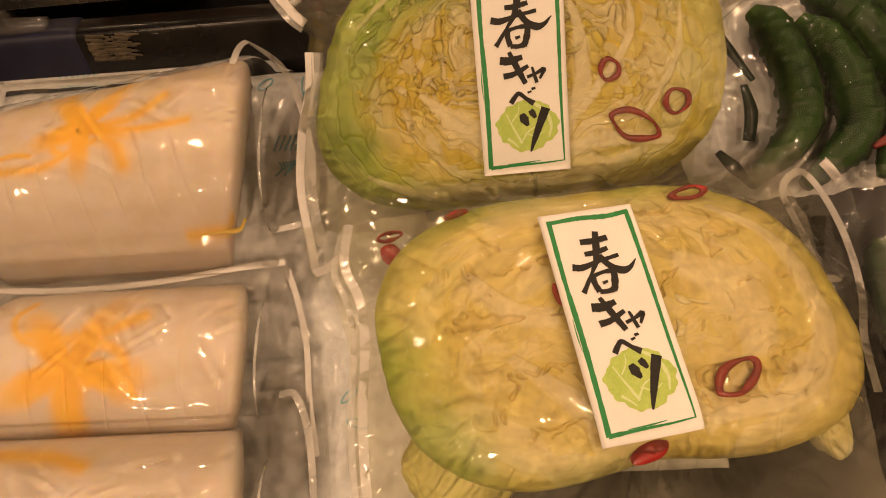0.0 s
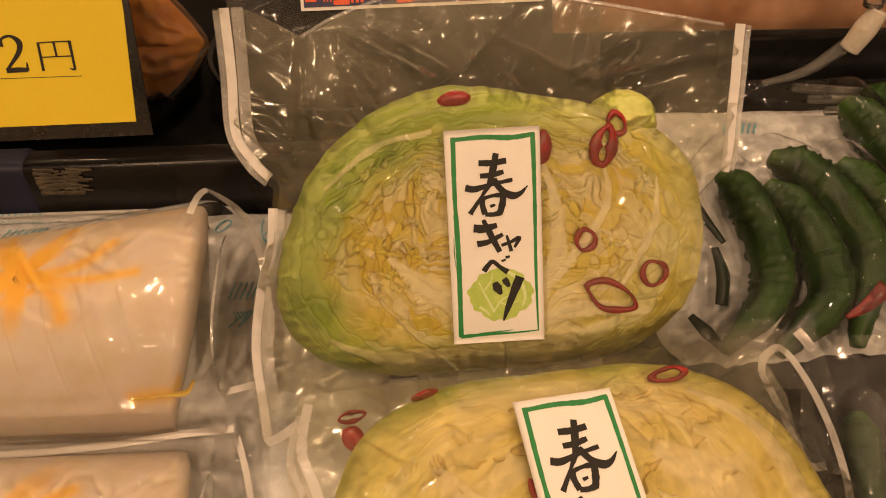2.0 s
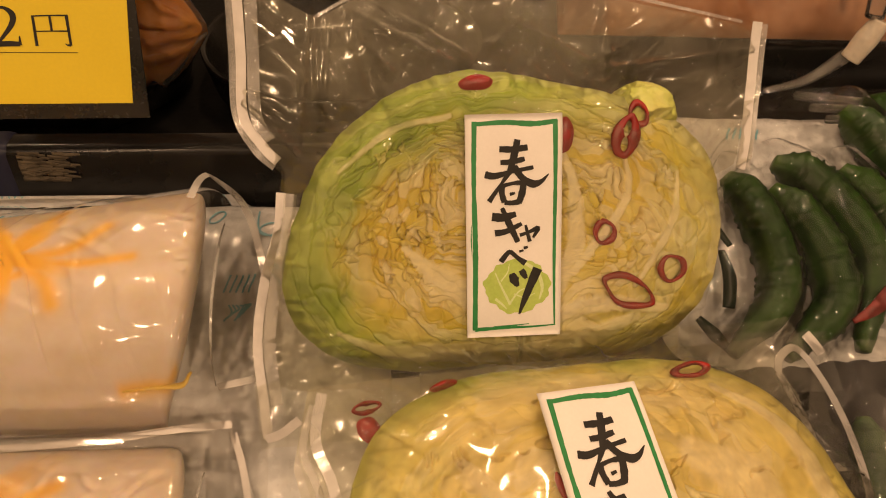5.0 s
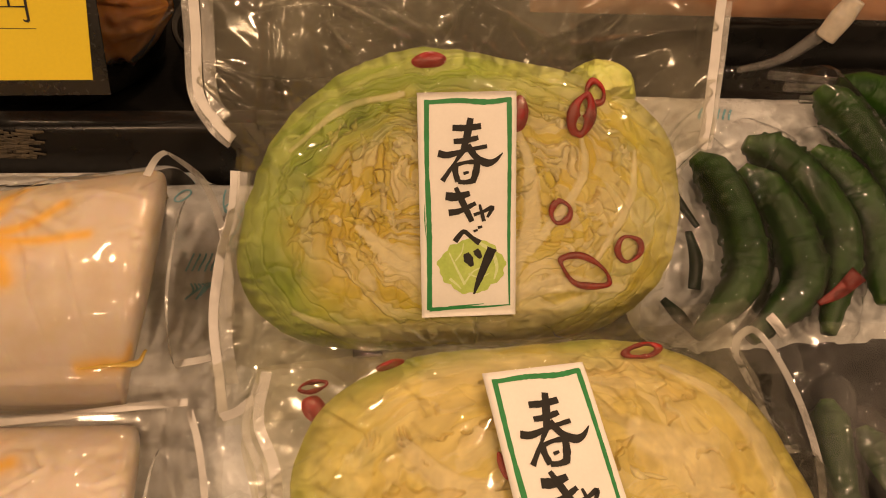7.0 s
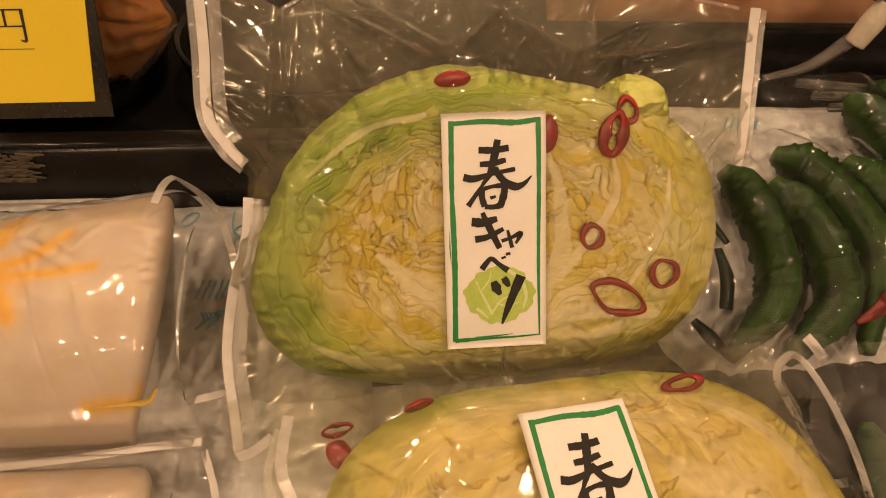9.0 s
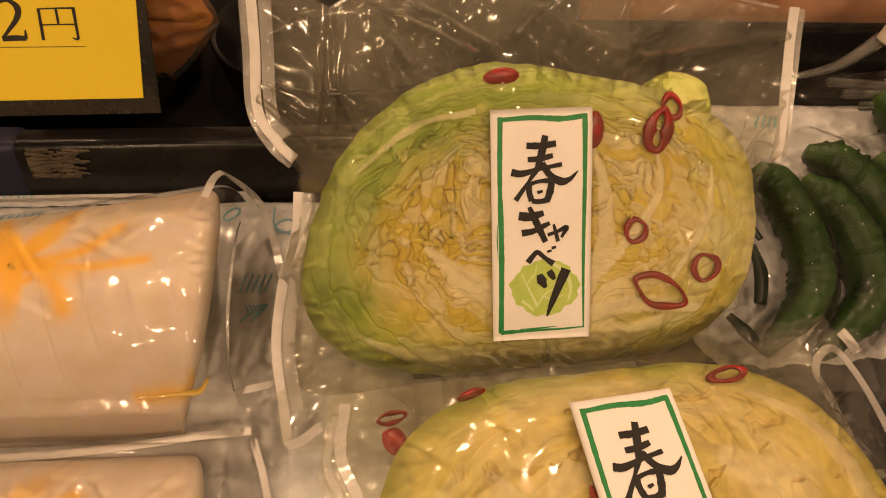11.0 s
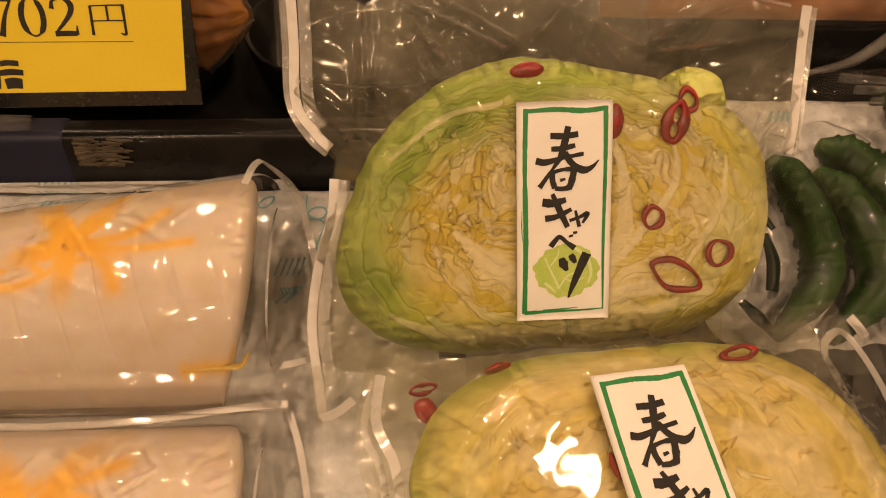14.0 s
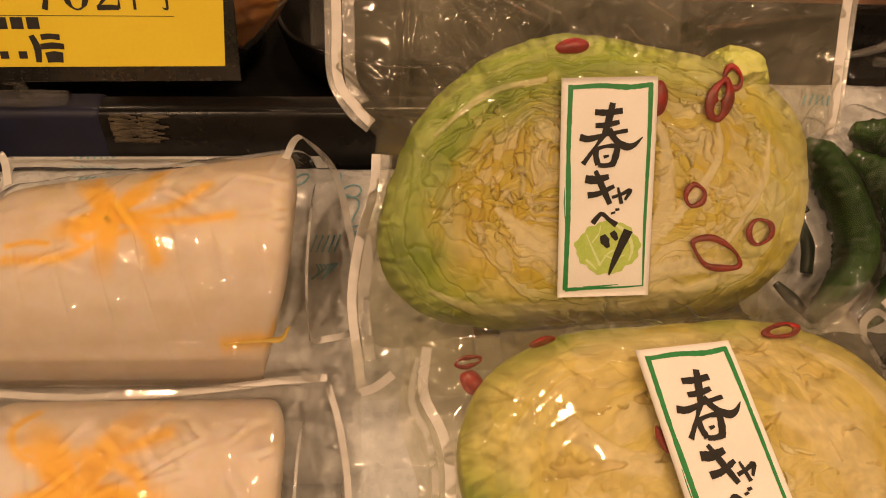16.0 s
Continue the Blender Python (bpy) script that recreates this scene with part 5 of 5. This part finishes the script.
clip = thing("card_holder", pose(-0.312, 0.436, 0.859), "clear plastic card holder standing on the rail", "holder")
for name, pts, r in (("stem", [(0, 0.02, 0.0), (0, 0.016, 0.02), (0.006, 0.001, 0.05)], 0.004), ("foot", [(-0.02, 0.02, 0.002), (0, 0.018, 0.004), (0.025, 0.02, 0.002)], 0.006)):
    round_tube(name, pts, r, ACRYLIC, clip, 24, 12)
bm = box(0.010, 0.006, 0.030, 0.002)
bmesh.ops.translate(bm, vec=(0.008, -0.004, 0.042), verts=bm.verts)
part("jaw", bm, ACRYLIC, clip)


# ---- dishes and packs on the back shelf ----
def dish(x, y, r, label):
    prof = [(0.0, 0.004), (0.80, 0.004), (0.90, 0.012), (0.97, 0.034), (1.0, 0.038), (1.015, 0.035), (0.95, 0.008), (0.84, 0.0), (0.0, 0.0)]
    a = np.linspace(0, 2 * np.pi, 96, endpoint=False)
    v = np.array([[(r * max(p, 0.01) * math.cos(t), r * max(p, 0.01) * math.sin(t), z) for t in a] for p, z in prof]).reshape(-1, 3)
    ob = mesh_object("round_dish", v, grid_faces(len(prof), 96, True)[:, ::-1], BLACK_GLOSS)
    ob.matrix_world = pose(x, y, 0.8265)
    return tagged(ob, label, "dish", "black dishes on the shelf")


dish(-0.285, 0.588, 0.098, "round glossy black dish holding a brown pickle pack")
dish(-0.075, 0.600, 0.104, "round glossy black dish holding a green pickle pack")


def pouch(name, m, a, b, thick, mat, seed, label, category, corner=3.0, film=FILM, core=1.0, rise=0.0):
    """A pillow of pickle in clear film."""
    ob = thing(name, m, label, category, "pickle packs on the shelf")
    s, t = np.meshgrid(np.linspace(-1, 1, 120), np.linspace(-1, 1, 90))
    fill = np.clip(1 - np.abs(s) ** corner, 0, 1) ** 0.6 * np.clip(1 - np.abs(t) ** corner, 0, 1) ** 0.6
    u, v = s * a, t * b
    top = thick * fill * (0.75 + 0.5 * fbm(u * 26, v * 26, seed)) + 0.010 * crease(u * 22 + 9 * v, v * 18, seed + 1) * fill
    low = -0.3 * thick * fill
    p, q = np.stack([u * core, v * core + rise, top], -1).reshape(-1, 3), np.stack([u * core, v * core + rise, low], -1).reshape(-1, 3)
    fa = grid_faces(90, 120)
    mesh_object("pickle", np.vstack([p, q]), np.vstack([fa, fa[:, ::-1] + len(p)]), mat, ob)
    wide = 1.07
    fz = top + 0.0022 + 0.0035 * crease(u * 30, v * 26, seed + 2)
    mesh_object("bag_film", np.stack([u * wide, v * wide, fz], -1).reshape(-1, 3), fa, film, ob, "clear crinkled film")
    return ob


# The brown pack is a twisted, tapering bag.
brown = thing("brown_pickle_pack", pose(-0.205, 0.535, 0.864), "clear bag of dark brown miso pickles, tapering to a corner", "vegetable pack", "pickle packs on the shelf")
s, t = np.meshgrid(np.linspace(0, 1, 90), np.linspace(0, 2 * np.pi, 60))
half = 0.043 * np.clip(1 - s ** 3, 0, 1) ** 0.9 * (1 + 0.06 * np.sin(s * 9)) + 0.0008
x = -0.075 + 0.122 * s
zc = 0.052 - 0.012 * s
r = half * (1 + 0.28 * (fbm(s * 7 + 2, np.cos(t) * 2 + 4, 6) - 0.5) + 0.38 * crease(s * 6 + np.cos(t), np.sin(t) * 3, 7, 2))
vv = np.stack([x, -0.5 * r * np.cos(t) - 0.018 * s, zc + r * np.sin(t) * 1.15], -1)
mesh_object("pickle", vv.reshape(-1, 3), grid_faces(60, 90), MISO, brown, "brown miso-pickled vegetable")
vf = np.stack([x + 0.003, -0.5 * (r + 0.002) * np.cos(t) - 0.018 * s - 0.0005, zc + (r + 0.002) * np.sin(t) * 1.15], -1)
mesh_object("bag_film", vf.reshape(-1, 3), grid_faces(60, 90), FILM, brown, "clear glossy film")
band("bag_edge", [(-0.005, -0.020, 0.012), (0.022, -0.022, 0.020), (0.050, -0.019, 0.037)], [0.004, 0.007, 0.002], TAIL, brown, (0, -1, 0.3), 20)
round_tube("stalk", [(-0.05, -0.02, 0.05), (-0.03, -0.022, 0.075), (-0.034, -0.01, 0.12)], [0.010, 0.012, 0.012], MISO, brown, 24, 14, "brown stalk")

GREENPACK = axes((-0.02, 0.56, 0.965), (1, 0.0, 0.0), (0, 0.45, 0.89))
ob = pouch("green_pickle_pack", GREENPACK, 0.115, 0.100, 0.022, OLIVE, 33, "clear bag of olive green pickles with a printed label", "vegetable pack", film=TAIL, core=0.62, rise=0.02)
tag = mesh_object("label", [(-0.070, -0.030, 0.034), (0.082, -0.029, 0.034), (0.082, 0.07, 0.034), (-0.070, 0.07, 0.034), (-0.070, -0.030, 0.0332), (0.082, -0.029, 0.0332), (0.082, 0.07, 0.0332), (-0.070, 0.07, 0.0332)],
                  [[0, 1, 2, 3], [4, 7, 6, 5], [0, 4, 5, 1], [1, 5, 6, 2], [2, 6, 7, 3], [3, 7, 4, 0]], PAPER, ob, "white label with an orange and navy printed border", smooth=False)
tag.location = (0, -0.028, -0.004)
mesh_object("navy_field", [(-0.068, -0.028, 0.0344), (0.080, -0.027, 0.0344), (0.080, -0.007, 0.0344), (-0.068, -0.008, 0.0344)], [[0, 1, 2, 3]], NAVY_INK, tag, smooth=False)
pieces = []
rs = np.random.RandomState(4)
for k in range(15):
    x = -0.064 + 0.0098 * k
    kind = k % 4
    if kind == 0:
        for j in range(4):
            pieces.append(strip([(x - 0.003, -0.024 + 0.0035 * j, 0.0347), (x + 0.004, -0.024 + 0.0035 * j, 0.0347)], 0.0016, n=4, thick=0.0001))
    elif kind == 1:
        for j in range(4):
            rr = 0.0022 + 0.002 * j
            pieces.append(strip([(x - 0.003 + rr * math.cos(a), -0.025 + rr * 1.4 * math.sin(a), 0.0347) for a in np.linspace(0, 1.9, 6)], 0.0009, n=14, thick=0.0001))
    elif kind == 2:
        for a in np.linspace(0, math.pi, 4, endpoint=False):
            pieces.append(strip([(x - 0.0045 * math.cos(a), -0.0165 - 0.0045 * math.sin(a), 0.0347), (x + 0.0045 * math.cos(a), -0.0165 + 0.0045 * math.sin(a), 0.0347)], 0.0022, n=4, thick=0.0001))
        pieces.append(strip([(x - 0.005, -0.0255, 0.0347), (x + 0.005, -0.0255, 0.0347)], 0.003, n=4, thick=0.0001))
    else:
        for j in range(3):
            pieces.append(strip([(x - 0.003 + 0.003 * j, -0.026, 0.0347), (x - 0.003 + 0.003 * j, -0.0125, 0.0347)], 0.0018, n=4, thick=0.0001))
    pieces.append(strip([(x - 0.0049, -0.0085, 0.0347), (x, -0.0108, 0.0347), (x + 0.0049, -0.0085, 0.0347)], 0.0016, n=10, thick=0.0001))
v, f = joined(pieces)
mesh_object("orange_pattern", v, f, ORANGE_INK, tag)
for x in (-0.002, 0.012, 0.026):
    mesh_object("plain_bar", *strip([(x, 0.0025, 0.0346), (x + 0.009, 0.0028, 0.0346)], 0.008, n=4, thick=0.0001), NAVY_INK, tag)

pouch("pink_pickle_pack", axes((0.215, 0.600, 0.945), (1, 0, -0.02), (0, 0.75, 0.65)), 0.14, 0.085, 0.030, PINK, 44, "clear bag of pinkish brown pickles on a black tray", "vegetable pack")

arm = thing("sign_arm", pose(0.255, 0.500, 0.862), "jointed clear plastic sign arm clipped to the tray", "holder")
for name, pts, r, mat in (("arm", [(-0.045, 0.0, 0.006), (-0.018, 0.0, 0.014), (0.004, 0.0, 0.032)], [0.002, 0.0035, 0.005], ACRYLIC),
                          ("knob", [(0.004, -0.004, 0.031), (0.010, -0.004, 0.045), (0.015, -0.004, 0.057)], [0.0065, 0.0075, 0.006], KNOB),
                          ("upper_arm", [(0.012, 0.0, 0.058), (0.012, 0.0, 0.085), (0.022, 0.0, 0.14)], [0.006, 0.008, 0.006], ACRYLIC)):
    round_tube(name, pts, r, mat, arm, 26, 12)
for k in range(3):
    bm = box(0.10, 0.004, 0.006, 0.0015)
    bmesh.ops.rotate(bm, cent=(0, 0, 0), matrix=Matrix.Rotation(radians(6 - 3 * k), 3, "Y"), verts=bm.verts)
    bmesh.ops.translate(bm, vec=(0.02 + 0.01 * k, -0.012 - 0.006 * k, 0.004 - 0.003 * k), verts=bm.verts)
    part("clear_bar", bm, ACRYLIC, arm)
